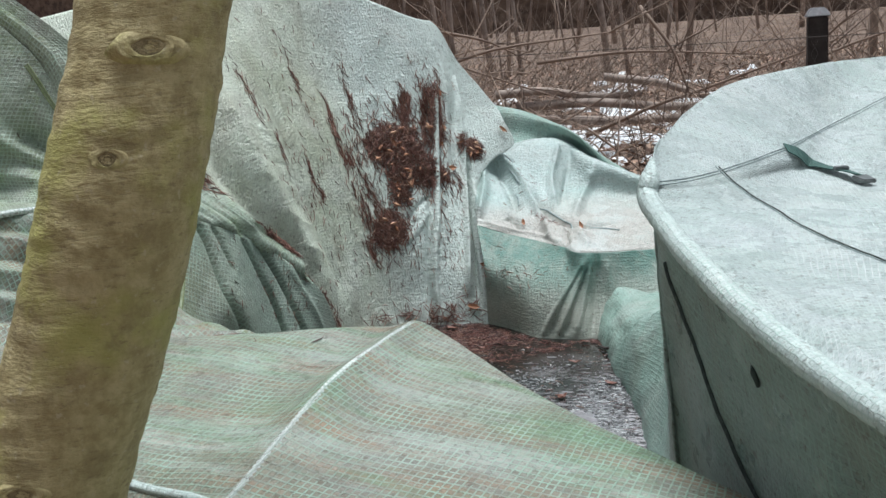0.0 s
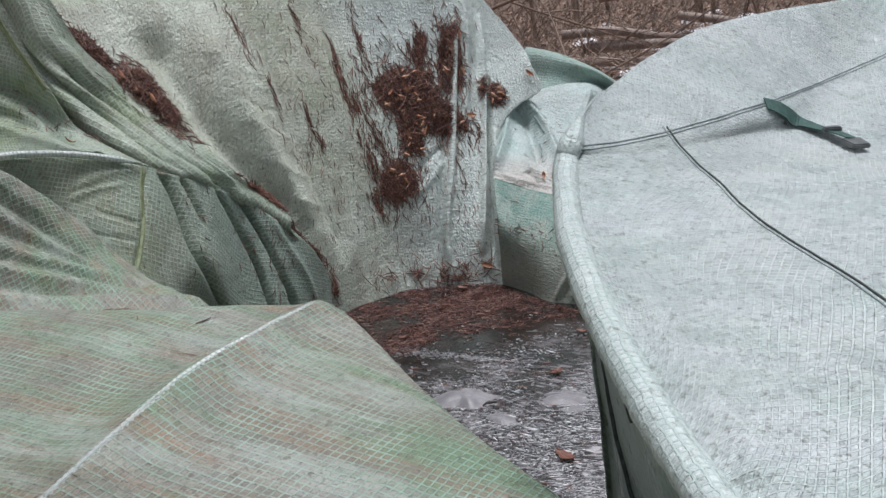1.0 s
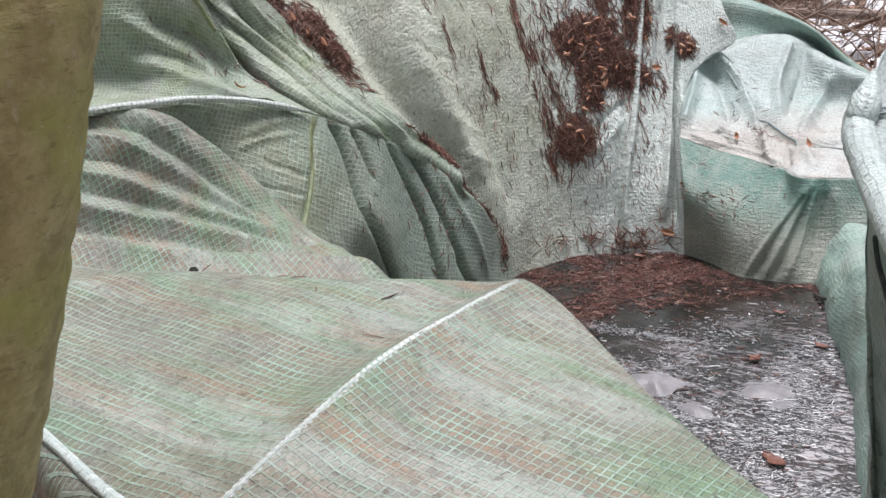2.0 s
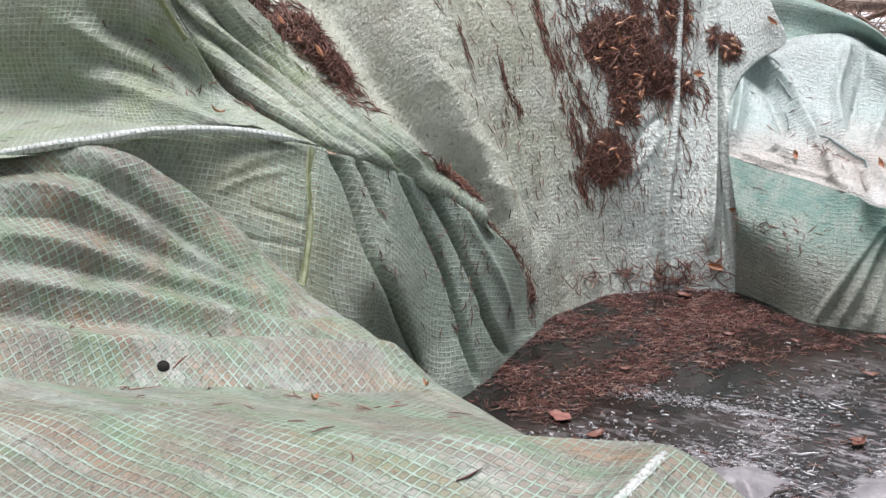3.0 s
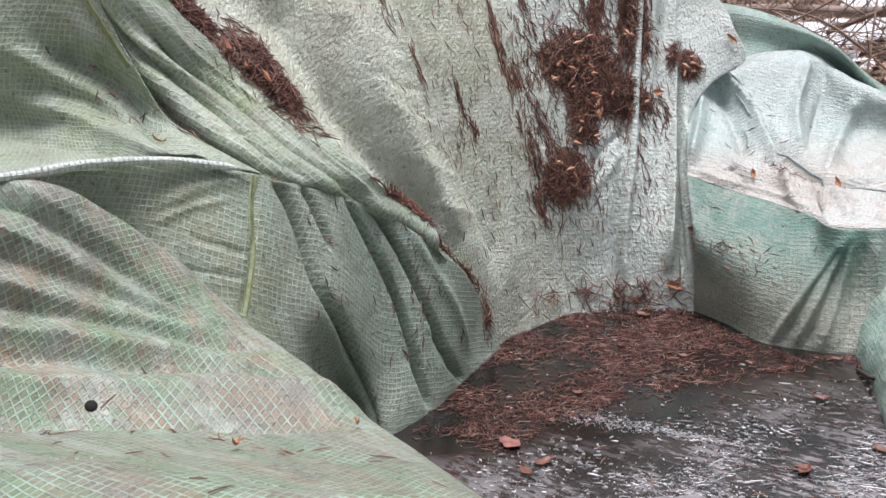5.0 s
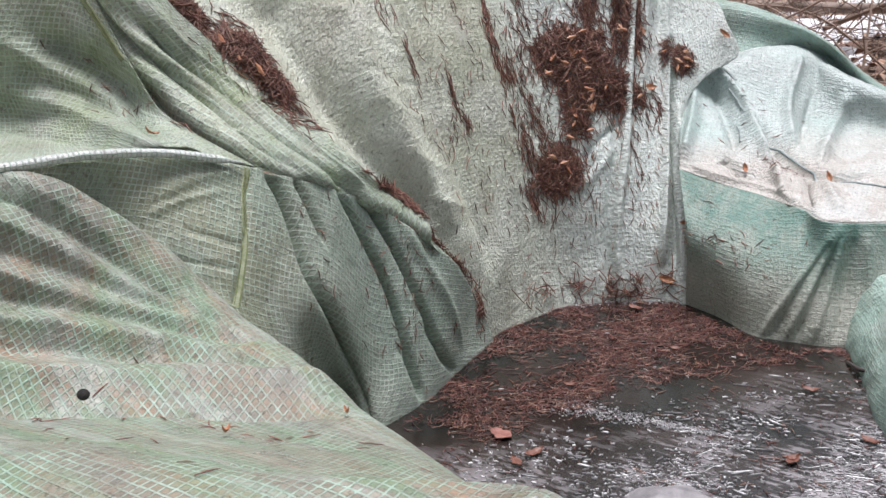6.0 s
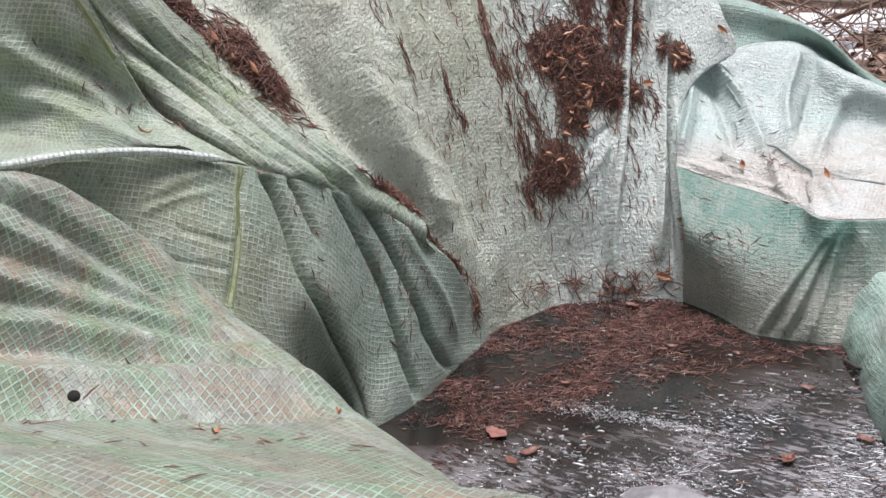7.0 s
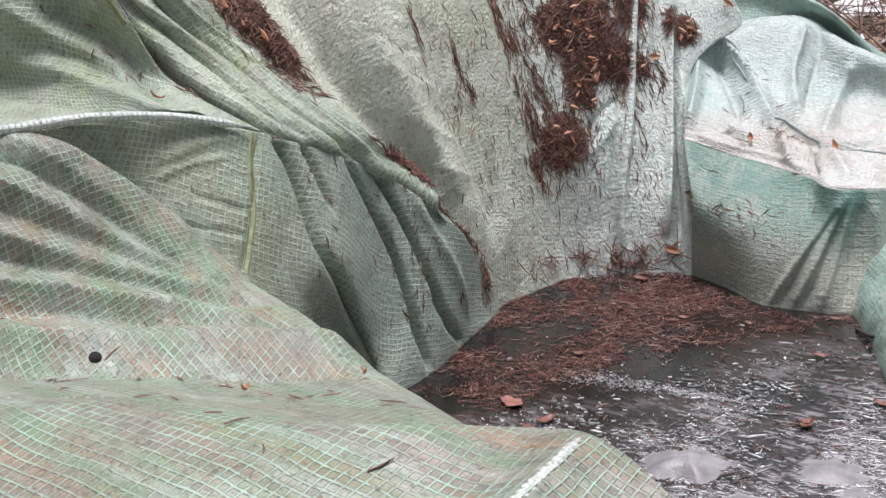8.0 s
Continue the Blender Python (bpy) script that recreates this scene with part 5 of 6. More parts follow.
def strap(line, width):
    """A webbing strap that ends in a side-release buckle."""
    n = 24
    ps = [settle(dome_tree, along(line, i / n)) for i in range(n + 1)]
    bm = bmesh.new()
    rings = []
    for i, (q, m) in enumerate(ps):
        d = (ps[min(i + 1, n)][0] - ps[max(i - 1, 0)][0]).normalized()
        s = d.cross(m).normalized()
        h = 0.003 + 0.010 * (i / n) ** 1.5 + 0.0015 * math.sin(9 * i / n)
        tilt = 0.22 * i / n
        rings.append([bm.verts.new(q + (s + m * tilt) * width * a + m * (h + b)) for a, b in ((-0.5, 0), (-0.5, 0.0018), (0.5, 0.0018), (0.5, 0))])
    for a, b in zip(rings, rings[1:]):
        for k in range(4):
            bm.faces.new((a[k], a[(k + 1) % 4], b[(k + 1) % 4], b[k]))
    bm.faces.new(rings[0][::-1])
    bm.faces.new(rings[-1])
    ob = part("strap", bm, WEBBING, top, "dark green webbing strap", False)
    q, m = ps[-1]
    d = (ps[-1][0] - ps[-3][0]).normalized()
    bm = bmesh.new()
    bmesh.ops.create_cube(bm, size=1.0)
    bmesh.ops.scale(bm, vec=(0.034, width * 1.25, 0.009), verts=bm.verts)
    for v in bm.verts:
        if v.co.x > 0:
            v.co.y *= 0.8
            v.co.z *= 0.8
    bmesh.ops.bevel(bm, geom=bm.edges[:], offset=0.002, segments=2, affect="EDGES")
    bk = part("buckle", bm, PLASTIC, ob, "grey plastic buckle", False)
    s = d.cross(m).normalized()
    m2 = s.cross(d)
    bk.matrix_world = Matrix.Translation(q + d * 0.012 + m * 0.010) @ Matrix((d, -s, m2)).transposed().to_4x4()
    bm = bmesh.new()
    bmesh.ops.create_cube(bm, size=1.0)
    bmesh.ops.scale(bm, vec=(0.012, width * 1.1, 0.008), verts=bm.verts)
    bmesh.ops.bevel(bm, geom=bm.edges[:], offset=0.002, segments=2, affect="EDGES")
    sl = part("slider", bm, PLASTIC, ob, "dark plastic slider", False)
    q2, n2 = ps[-7]
    sl.matrix_world = Matrix.Translation(q2 + n2 * 0.014) @ Matrix((d, -s, m2)).transposed().to_4x4()


strap(curve((1.295, 2.729, 0.813), (1.32, 2.755, 0.794), (1.349, 2.770, 0.774), (1.391, 2.739, 0.762), (1.425, 2.699, 0.753)), 0.026)
strap(curve((1.485, 3.252, 0.876), (1.526, 3.251, 0.848), (1.561, 3.307, 0.812), (1.595, 3.332, 0.784)), 0.026)

# ---- the young tree ----
tree = empty("tree", "smooth olive-brown young tree trunk with knots, beside the roof", "tree")
trunk_line = curve((0.42, 1.46, -0.55), (0.48, 1.53, 0.05), (0.572, 1.592, 0.50), (0.660, 1.628, 0.745), (0.716, 1.652, 0.92), (0.748, 1.695, 1.10), (0.80, 1.77, 1.5), (0.88, 1.90, 2.3))
bm = bmesh.new()
n = 220
pts = [along(trunk_line, i / n) for i in range(n + 1)]
tube(bm, pts, [0.092 - 0.014 * i / n for i in range(n + 1)], 64)
for v in bm.verts:
    p = v.co
    i = min(range(0, n + 1, 4), key=lambda k: (pts[k] - p).length)
    out = (p - pts[i]).normalized()
    ang = math.atan2(out.y, out.x)
    v.co += out * (0.004 * noise.noise(p * 4) + 0.0015 * noise.noise(Vector((ang * 2, p.z * 60, 0))) + 0.0025 * noise.noise(Vector((p.x * 18, p.y * 18, p.z * 55))))
part("trunk", bm, BARK, tree)
bark_tree = BVHTree.FromPolygons([v.co for v in tree.children[0].data.vertices], [p.vertices for p in tree.children[0].data.polygons])


def knot(name, way, z, wide, tall):
    """A branch scar: raised rings round a dark eye."""
    i = min(range(n + 1), key=lambda k: abs(pts[k].z - z))
    q, m, _, _ = bark_tree.find_nearest(pts[i] + Vector(way).normalized() * 0.12)
    side_way = Vector((0, 0, 1)).cross(m).normalized()
    at = Matrix.Translation(q) @ Matrix((side_way, m.cross(side_way), m)).transposed().to_4x4()

    def disc(title, profile, material, parent, label, ends):
        bm = bmesh.new()
        rings = [[bm.verts.new((r * wide * math.cos(k * math.tau / 28) * (1 + 0.10 * math.sin(3 * k * math.tau / 28 + r * 9)), r * tall * math.sin(k * math.tau / 28) * (1 + 0.12 * math.cos(2 * k * math.tau / 28 + r * 5)), h + 0.0008 * noise.noise(Vector((k * 0.9, r * 7, z * 9))))) for k in range(28)] for r, h in profile]
        for a, b in zip(rings, rings[1:]):
            for k in range(28):
                bm.faces.new((a[k], a[(k + 1) % 28], b[(k + 1) % 28], b[k]))
        if ends:
            bm.faces.new(rings[-1])
        ob = part(title, bm, material, parent, label)
        ob.matrix_world = at
        return ob

    disc(name, ((1.75, -0.007), (1.45, -0.0012), (1.25, 0.0006), (1.1, -0.0002), (0.95, 0.0012), (0.82, 0.0003), (0.72, 0.0006), (0.66, -0.002)), BARK, tree, "ringed bark lip of a branch scar", False)
    disc("scar", ((0.80, -0.0004), (0.62, 0.0006), (0.45, -0.0004), (0.28, 0.0002), (0.12, -0.0018)), KNOT, tree, "dark branch scar", True)


to_eye = Vector((0.85, -0.98, 0.0))
knot("knot", to_eye + Vector((0.0, 0.0, 0)), 1.055, 0.024, 0.011)
knot("knot", to_eye + Vector((-0.28, -0.15, 0)), 0.945, 0.013, 0.009)

knot("knot", Vector((0.5, -1.2, 0)), 0.58, 0.02, 0.009)

# ---- needles, leaves and ice ----
rng = random.Random(11)


def pile(name, tree_at, centre, down, long, wide, count, label, spread=1.2, lift=0.016):
    bm = bmesh.new()
    needles(rng, bm, tree_at, centre, down, long, wide, count, spread, lift)
    return tagged(part(name, bm, NEEDLE), label, "pine needles", kind="stuff")


DOWN = (0.25, -0.15, -1.0)
CLUMP = "small clump of brown pine needles on the foil"

def heap(outline, count, height, label, spread=1.3, down=DOWN, size=(0.028, 0.062)):
    """A felted heap of needles that fills an outline on the slope and thins out round it."""
    bm = bmesh.new()
    mid = sum(outline, Vector()) / len(outline)
    areas = [((a - mid).cross(b - mid)).length for a, b in zip(outline, outline[1:] + outline[:1])]
    for _ in range(count):
        k = rng.choices(range(len(outline)), areas)[0]
        a, b = outline[k], outline[(k + 1) % len(outline)]
        u, v = sorted((rng.random(), rng.random()))
        p = mid + (a - mid) * (v - u) + (b - mid) * (1 - v)
        far_out = (v - u) + (1 - v)
        if rng.random() < 0.30:
            p = mid + (p - mid) * rng.uniform(1.0, 1.9)
            far_out = 1.3
        q, nn = settle(slope_tree, p)
        d = Vector(down)
        d = Matrix.Rotation(rng.gauss(0, spread if far_out < 1.0 else 0.5), 3, nn) @ (d - nn * d.dot(nn)).normalized()
        bump = height * max(0.1, 1 - far_out ** 3) * (0.6 + 0.8 * abs(noise.noise(p * 30)))
        d = (d + nn * rng.uniform(-0.25, 0.3)).normalized()
        needle(bm, q + nn * (0.002 + bump * rng.random()), d, nn, rng.uniform(*size), 0.0016 * rng.uniform(0.7, 1.3), rng.uniform(-0.006, 0.006))
    return tagged(part("needle_pile", bm, NEEDLE), label, "pine needles", kind="stuff")


heap([p.lerp(sum(pile_main, Vector()) / len(pile_main), 0.05) for p in pile_main], 2100, 0.024, "thick pile of reddish-brown pine needles with some leaves on the foil")
heap(pile_strip, 620, 0.014, "long strip of brown pine needles along a pleat", 0.7)
heap(pile_strip2, 220, 0.008, "short strip of brown pine needles on the foil", 0.6)
heap(pile_lower, 620, 0.014, "small loose pile of brown pine needles on the foil", 1.2)
heap(pile_corner, 320, 0.016, "needles caught in the corner between two sheets", 1.0)
heap(pile_left, 60, 0.006, "thin vertical trail of pine needles on the foil", 0.35)
heap(pile_left2, 55, 0.006, "thin vertical trail of pine needles on the foil", 0.35)
heap(pile_upper, 1000, 0.022, "oval pile of brown pine needles held by a fold", 1.3, (0.5, 0.4, -0.8))
heap(pile_upper2, 450, 0.020, "pile of brown pine needles held by a fold", 1.3, (0.5, 0.4, -0.8))
heap(pile_line, 330, 0.010, "line of needles gathered in a fold", 0.6, (0.12, 0.55, -0.65))
bm = bmesh.new()
for outline, count in ((pile_main, 26), (pile_corner, 9), (pile_strip, 7), (pile_lower, 4), (pile_upper, 3)):
    mid = sum(outline, Vector()) / len(outline)
    for _ in range(count):
        q, nn = settle(slope_tree, mid.lerp(rng.choice(outline), rng.uniform(0.0, 0.95)))
        d = Matrix.Rotation(rng.random() * math.tau, 3, nn) @ nn.orthogonal().normalized()
        s, l = nn.cross(d), rng.uniform(0.008, 0.019)
        c = q + nn * rng.uniform(0.014, 0.026)
        low = [bm.verts.new(c + d * l * e + s * l * f * 0.4 + nn * l * g) for e, f, g in ((-1, 0, 0.2), (-0.2, 0.9, 0), (0.9, 0.3, 0.25), (0.3, -0.8, 0.05))]
        high = [bm.verts.new(v.co + nn * 0.001) for v in low]
        bm.faces.new(low)
        bm.faces.new(high)
        for k in range(4):
            bm.faces.new((low[k], low[(k + 1) % 4], high[(k + 1) % 4], high[k]))
tagged(part("leaf_bits", bm, CHIP, smooth=False), "orange-brown bits of leaf and bark in the needle piles", "leaves", kind="stuff")
for c, d, lo, wi, num in (((-0.112, 4.546, 0.632), DOWN, 0.040, 0.020, 120), ((-0.25, 3.66, 0.10), DOWN, 0.075, 0.022, 90)):
    pile("needle_pile", back_tree, c, d, lo, wi, num, CLUMP)
for c, lo, wi, num in (((-0.330, 3.385, 0.50), 0.06, 0.006, 70), ((-0.300, 3.45, 0.42), 0.06, 0.008, 90), ((-0.288, 3.52, 0.34), 0.05, 0.006, 50), ((-0.265, 3.60, 0.24), 0.06, 0.008, 60)):
    pile("needle_pile", slope_tree, c, (0.12, 0.55, -0.65), lo, wi, num, "thin line of needles along a fold", 0.6, 0.006)

bm = bmesh.new()
for c, d, lo, wi, num in (((-0.473, 4.022, 0.822), (0.1, 0, -1), 0.06, 0.008, 40), ((-0.443, 4.013, 0.747), (0.1, 0.05, -1), 0.05, 0.007, 34), ((-0.421, 4.04, 0.636), (0.15, 0, -1), 0.06, 0.022, 40),
                          ((-0.394, 3.787, 0.645), (0.1, 0, -1), 0.06, 0.010, 34), ((-0.388, 3.808, 0.553), (0.1, 0, -1), 0.04, 0.010, 24), ((-0.408, 4.086, 0.534), (0.15, 0, -1), 0.06, 0.024, 34),
                          ((-0.382, 4.099, 0.451), (0.15, 0, -1), 0.07, 0.024, 36), ((-0.341, 4.089, 0.374), (0.15, 0, -1), 0.07, 0.024, 34), ((-0.467, 3.634, 0.736), (0.15, 0.05, -1), 0.12, 0.012, 26),
                          ((-0.314, 3.994, 0.30), (0.1, 0, -1), 0.06, 0.020, 50), ((-0.372, 4.342, 0.775), (0.1, 0, -1), 0.08, 0.03, 60), ((-0.44, 4.147, 0.88), (0.1, 0, -1), 0.14, 0.02, 60), ((-0.50, 3.90, 0.98), (0.2, 0, -1), 0.16, 0.02, 40), ((-0.56, 3.6, 0.93), (0.2, 0, -1), 0.18, 0.02, 40)):
    needles(rng, bm, back_tree, c, d, lo, wi, num, 0.35, 0.003)
for c, lo, wi, num in (((-0.36, 4.05, 0.55), 0.55, 0.26, 260), ((-0.40, 3.75, 0.60), 0.50, 0.22, 120), ((-0.15, 4.28, 0.35), 0.30, 0.12, 110), ((-0.27, 4.10, 0.33), 0.20, 0.12, 130), ((-0.30, 4.45, 0.80), 0.22, 0.10, 90)):
    needles(rng, bm, back_tree, c, DOWN, lo, wi, num, 0.4, 0.003, (0.016, 0.042))
for c, lo, wi, num in (((-0.25, 3.95, 0.07), 0.06, 0.10, 24), ((-0.20, 4.05, 0.06), 0.06, 0.08, 26), ((-0.13, 4.11, 0.05), 0.05, 0.08, 30), ((-0.06, 4.15, 0.06), 0.06, 0.07, 26), ((0.016, 4.18, 0.07), 0.06, 0.04, 26), ((-0.10, 4.11, 0.02), 0.02, 0.20, 40)):
    needles(rng, bm, back_tree, c, DOWN, lo, wi, num, 1.2, 0.014, (0.025, 0.060), 0.0016)
needles(rng, bm, slope_tree, (-0.50, 3.22, 0.68), (0.4, 0.5, -0.7), 0.22, 0.05, 40, 0.5, 0.002)
tagged(part("scattered_needle_litter", bm, NEEDLE), "single pine needles stuck to the steep foil", "pine needles", kind="stuff")

bm = bmesh.new()
for c, lo, wi, num in (((-0.24, 3.35, 0.25), 0.30, 0.16, 60), ((-0.25, 3.10, 0.40), 0.2, 0.15, 14)):
    needles(rng, bm, panel_tree, c, DOWN, lo, wi, num, 0.6, 0.002, (0.014, 0.035))
for c, lo, wi, num in (((0.10, 2.50, 0.42), 0.35, 0.20, 26), ((-0.10, 2.35, 0.46), 0.30, 0.15, 14), ((0.5, 2.25, 0.54), 0.3, 0.1, 5)):
    needles(rng, bm, fore_tree, c, (1, 0.2, 0), lo, wi, num, 0.7, 0.001, (0.010, 0.038))
for c, lo, wi, num in (((0.25, 4.40, 0.37), 0.25, 0.08, 34), ((0.20, 4.15, 0.20), 0.25, 0.12, 40), ((0.05, 4.62, 0.55), 0.2, 0.08, 14)):
    needles(rng, bm, bulge_tree, c, (1, 0, -0.2), lo, wi, num, 0.9, 0.002, (0.014, 0.036))
for c, lo, wi, num in (((-0.62, 2.93, 0.76), 0.25, 0.12, 24),):
    needles(rng, bm, upper_tree, c, (1, 0.2, -0.4), lo, wi, num, 0.8, 0.002, (0.014, 0.04))
tagged(part("stray_needle_litter", bm, NEEDLE), "stray pine needles on the foil sheets", "pine needles", kind="stuff")

# floating litter
def in_pool(x, y):
    shore = np.interp(x, (-0.31, -0.282, -0.26, -0.229, -0.1, 0.035, 0.234, 0.41, 0.52, 0.60, 0.67, 0.80, 0.95), (3.55, 3.78, 3.90, 4.0, 4.12, 4.18, 4.08, 4.0, 4.07, 3.97, 3.75, 3.50, 3.10))
    return x > -0.31 + 0.35 * max(3.55 - y, 0) and y < shore - 0.004


bm = bmesh.new()
flo = random.Random(5)
UP = Vector((0, 0, 1))
made = 0
while made < 8600:
    x, y = flo.uniform(-0.31, 0.9), flo.uniform(2.7, 4.2)
    rim = np.interp(x, (-0.2, 0.0, 0.05, 0.1, 0.25, 0.41, 0.47, 0.6), (3.25, 3.12, 3.26, 3.50, 3.62, 3.78, 3.98, 4.1)) + 0.16 * noise.noise(Vector((x * 9, y * 9, 2.5)))
    dense = min(max((y - rim) / 0.05, 0.035), 1.0)
    if x < 0.05 and y < 3.75:
        dense *= 0.5
    dense *= 0.12 + 1.7 * max(0.0, 0.40 + noise.noise(Vector((x * 7, y * 7, 0.5))) + 0.6 * noise.noise(Vector((x * 19, y * 19, 1.5))))
    if not in_pool(x, y) or flo.random() > dense:
        continue
    a = flo.gauss(0.35, 1.1)
    needle(bm, Vector((x, y, 0.001 + 0.004 * flo.random() ** 2)), Vector((math.cos(a), math.sin(a), flo.gauss(0, 0.06))).normalized(), UP, flo.uniform(0.010, 0.036), 0.0009 * flo.uniform(0.6, 1.5), flo.uniform(-0.003, 0.003))
    made += 1
tagged(part("floating_needle_mat", bm, WET_NEEDLE), "reddish wet pine needles floating on the meltwater", "pine needles", kind="stuff")

bm = bmesh.new()
made = 0
while made < 13000:
    x, y = flo.uniform(-0.1, 1.0), flo.uniform(2.6, 3.95)
    dense = min(1.0, max(0.012, 0.04 + 1.3 * (x - 0.20) + 0.9 * (3.48 - y))) * (0.15 + 1.7 * max(0.0, 0.4 + noise.noise(Vector((x * 6, y * 6, 7)))))
    if not in_pool(x, y) or flo.random() > dense:
        continue
    a = flo.gauss(0.40, 0.45)
    l, w = 0.0012 + 0.008 * flo.random() ** 2.5, 0.0005 + 0.0022 * flo.random() ** 2
    if flo.random() < 0.05 + 0.25 * min(max(x - 0.35, 0.0) / 0.3, 1.0):
        l *= flo.uniform(1.5, 4.0)
    d, s = Vector((math.cos(a), math.sin(a), 0)), Vector((-math.sin(a), math.cos(a), 0))
    p = Vector((x, y, 0.0015))
    made += 1
    top_v = [bm.verts.new(p + d * l * (c + flo.uniform(-0.25, 0.25)) + s * w * (e + flo.uniform(-0.5, 0.5)) + UP * 0.0012) for c, e in ((-0.9, 0.2), (-0.1, 0.9), (0.8, 0.3), (0.5, -0.8), (-0.5, -0.7))]
    low_v = [bm.verts.new(v.co - UP * 0.003) for v in top_v]
    bm.faces.new(top_v)
    for k in range(5):
        bm.faces.new((top_v[k], low_v[k], low_v[(k + 1) % 5], top_v[(k + 1) % 5]))
# a pale smear of crushed ice
for _ in range(1100):
    f = flo.random()
    x, y = 0.07 + 0.36 * f + flo.gauss(0, 0.012), 3.462 + 0.045 * f + flo.gauss(0, 0.024 * (1.10 - f))
    a, l, w = flo.gauss(0.2, 0.5), 0.0008 + 0.006 * flo.random() ** 3, 0.0004 + 0.0013 * flo.random() ** 2
    d, s = Vector((math.cos(a), math.sin(a), 0)), Vector((-math.sin(a), math.cos(a), 0))
    top_v = [bm.verts.new(Vector((x, y, 0.0022)) + d * l * c + s * w * e) for c, e in ((-0.9, 0.2), (-0.1, 0.9), (0.8, 0.3), (0.5, -0.8), (-0.5, -0.7))]
    low_v = [bm.verts.new(v.co - UP * 0.003) for v in top_v]
    bm.faces.new(top_v)
    for k in range(5):
        bm.faces.new((top_v[k], low_v[k], low_v[(k + 1) % 5], top_v[(k + 1) % 5]))
# a thin pale scum where the water meets the foil
for _ in range(420):
    x = flo.uniform(-0.30, 0.06)
    y = np.interp(x, (-0.31, -0.282, -0.26, -0.229, -0.1, 0.035, 0.10), (3.45, 3.78, 3.90, 4.0, 4.12, 4.18, 4.14)) - abs(flo.gauss(0, 0.012))
    if x < -0.27:
        y = flo.uniform(3.40, 3.80)
        x = -0.305 + 0.33 * max(3.55 - y, 0) + abs(flo.gauss(0, 0.010))
    r = flo.uniform(0.0008, 0.0022)
    top_v = [bm.verts.new((x + r * math.cos(k * 1.257) * flo.uniform(0.6, 1.4), y + r * math.sin(k * 1.257), 0.003)) for k in range(5)]
    low_v = [bm.verts.new(v.co - UP * 0.003) for v in top_v]
    bm.faces.new(top_v)
    for k in range(5):
        bm.faces.new((top_v[k], low_v[k], low_v[(k + 1) % 5], top_v[(k + 1) % 5]))
tagged(part("ice_flake_scatter", bm, FLAKE, smooth=False), "pale ice flakes and bubbles frozen into the surface", "ice", kind="stuff")


def ice_hump(x, y, rx, ry, h, turn, label):
    bm = bmesh.new()
    rings = []
    for k in range(9):
        r = 1 - k / 8
        z = h * math.cos(r * math.pi / 2) - 0.004
        rings.append([bm.verts.new((r * rx * math.cos(a) * (1 + 0.45 * noise.noise(Vector((2.2 * math.cos(a), 2.2 * math.sin(a), x * 5)))), r * ry * math.sin(a) * (1 + 0.45 * noise.noise(Vector((2.2 * math.cos(a), 2.2 * math.sin(a), y * 7)))), z + 0.1 * h * noise.noise(Vector((r * math.cos(a) * 3, r * math.sin(a) * 3, y)))) ) for a in [i * math.tau / 28 for i in range(28)]])
    for a, b in zip(rings, rings[1:]):
        for i in range(28):
            bm.faces.new((a[i], a[(i + 1) % 28], b[(i + 1) % 28], b[i]))
    bmesh.ops.remove_doubles(bm, verts=bm.verts, dist=1e-5)
    ob = part("ice_hump", bm, ICE)
    ob.matrix_world = pose(x, y, 0, 0, 0, turn)
    tagged(ob, label, "ice", "ice humps")


ice_hump(0.445, 3.220, 0.085, 0.066, 0.030, 20, "grey rounded ice hump in the meltwater")
ice_hump(0.590, 3.150, 0.060, 0.035, 0.014, -20, "grey rounded ice hump in the meltwater")
ice_hump(0.675, 3.320, 0.080, 0.060, 0.018, 25, "grey rounded ice hump in the meltwater")

ice_hump(0.730, 3.270, 0.060, 0.040, 0.008, 40, "pale frosty ice patch on the water")

bm = bmesh.new()
tube(bm, curve((0.535, 3.225, 0.008), (0.530, 3.21, 0.012), (0.522, 3.197, 0.014), (0.518, 3.185, 0.010)), [0.003, 0.0035, 0.003, 0.002], 7)
tagged(part("twig", bm, POST), "short black twig frozen into the ice", "twig")
bm = bmesh.new()
tube(bm, curve((0.555, 3.99, 0.004), (0.60, 3.93, 0.016), (0.63, 3.89, 0.034), (0.645, 3.87, 0.05)), [0.003, 0.005, 0.004, 0.002], 7)
tagged(part("twig", bm, POST), "dark bent twig at the edge of the water", "twig")
bm = flat_leaf(0.062, 0.036, 0.004, 3)
ob = tagged(part("bark_scrap", bm, SCRAP, smooth=False), "flat reddish scrap of bark on the water", "bark")
ob.matrix_world = pose(0.035, 3.275, 0.004, 0, 0, -15)

for i, (x, y, size, turn) in enumerate(((0.045, 3.558, 0.034, 30), (0.137, 3.241, 0.050, 70), (0.127, 3.190, 0.045, -30), (0.173, 3.867, 0.035, 10), (-0.036, 4.076, 0.050, -12), (0.530, 3.795, 0.042, 5), (0.593, 3.466, 0.045, 80), (0.812, 3.018, 0.065, -28), (0.588, 3.477, 0.04, 40), (0.70, 3.62, 0.045, -20), (0.33, 3.90, 0.028, 20), (0.01, 3.85, 0.025, -40), (0.22, 3.66, 0.022, 35), (0.50, 4.02, 0.035, 10))):
    ob = tagged(part("fallen_leaf", flat_leaf(size, size * 0.45, 0.005, 20 + i), LEAF, smooth=False), "small curled brown leaf lying on the water", "leaf", "leaves on the water")
    ob.matrix_world = pose(x, y, 0.005, 0, 0, turn)
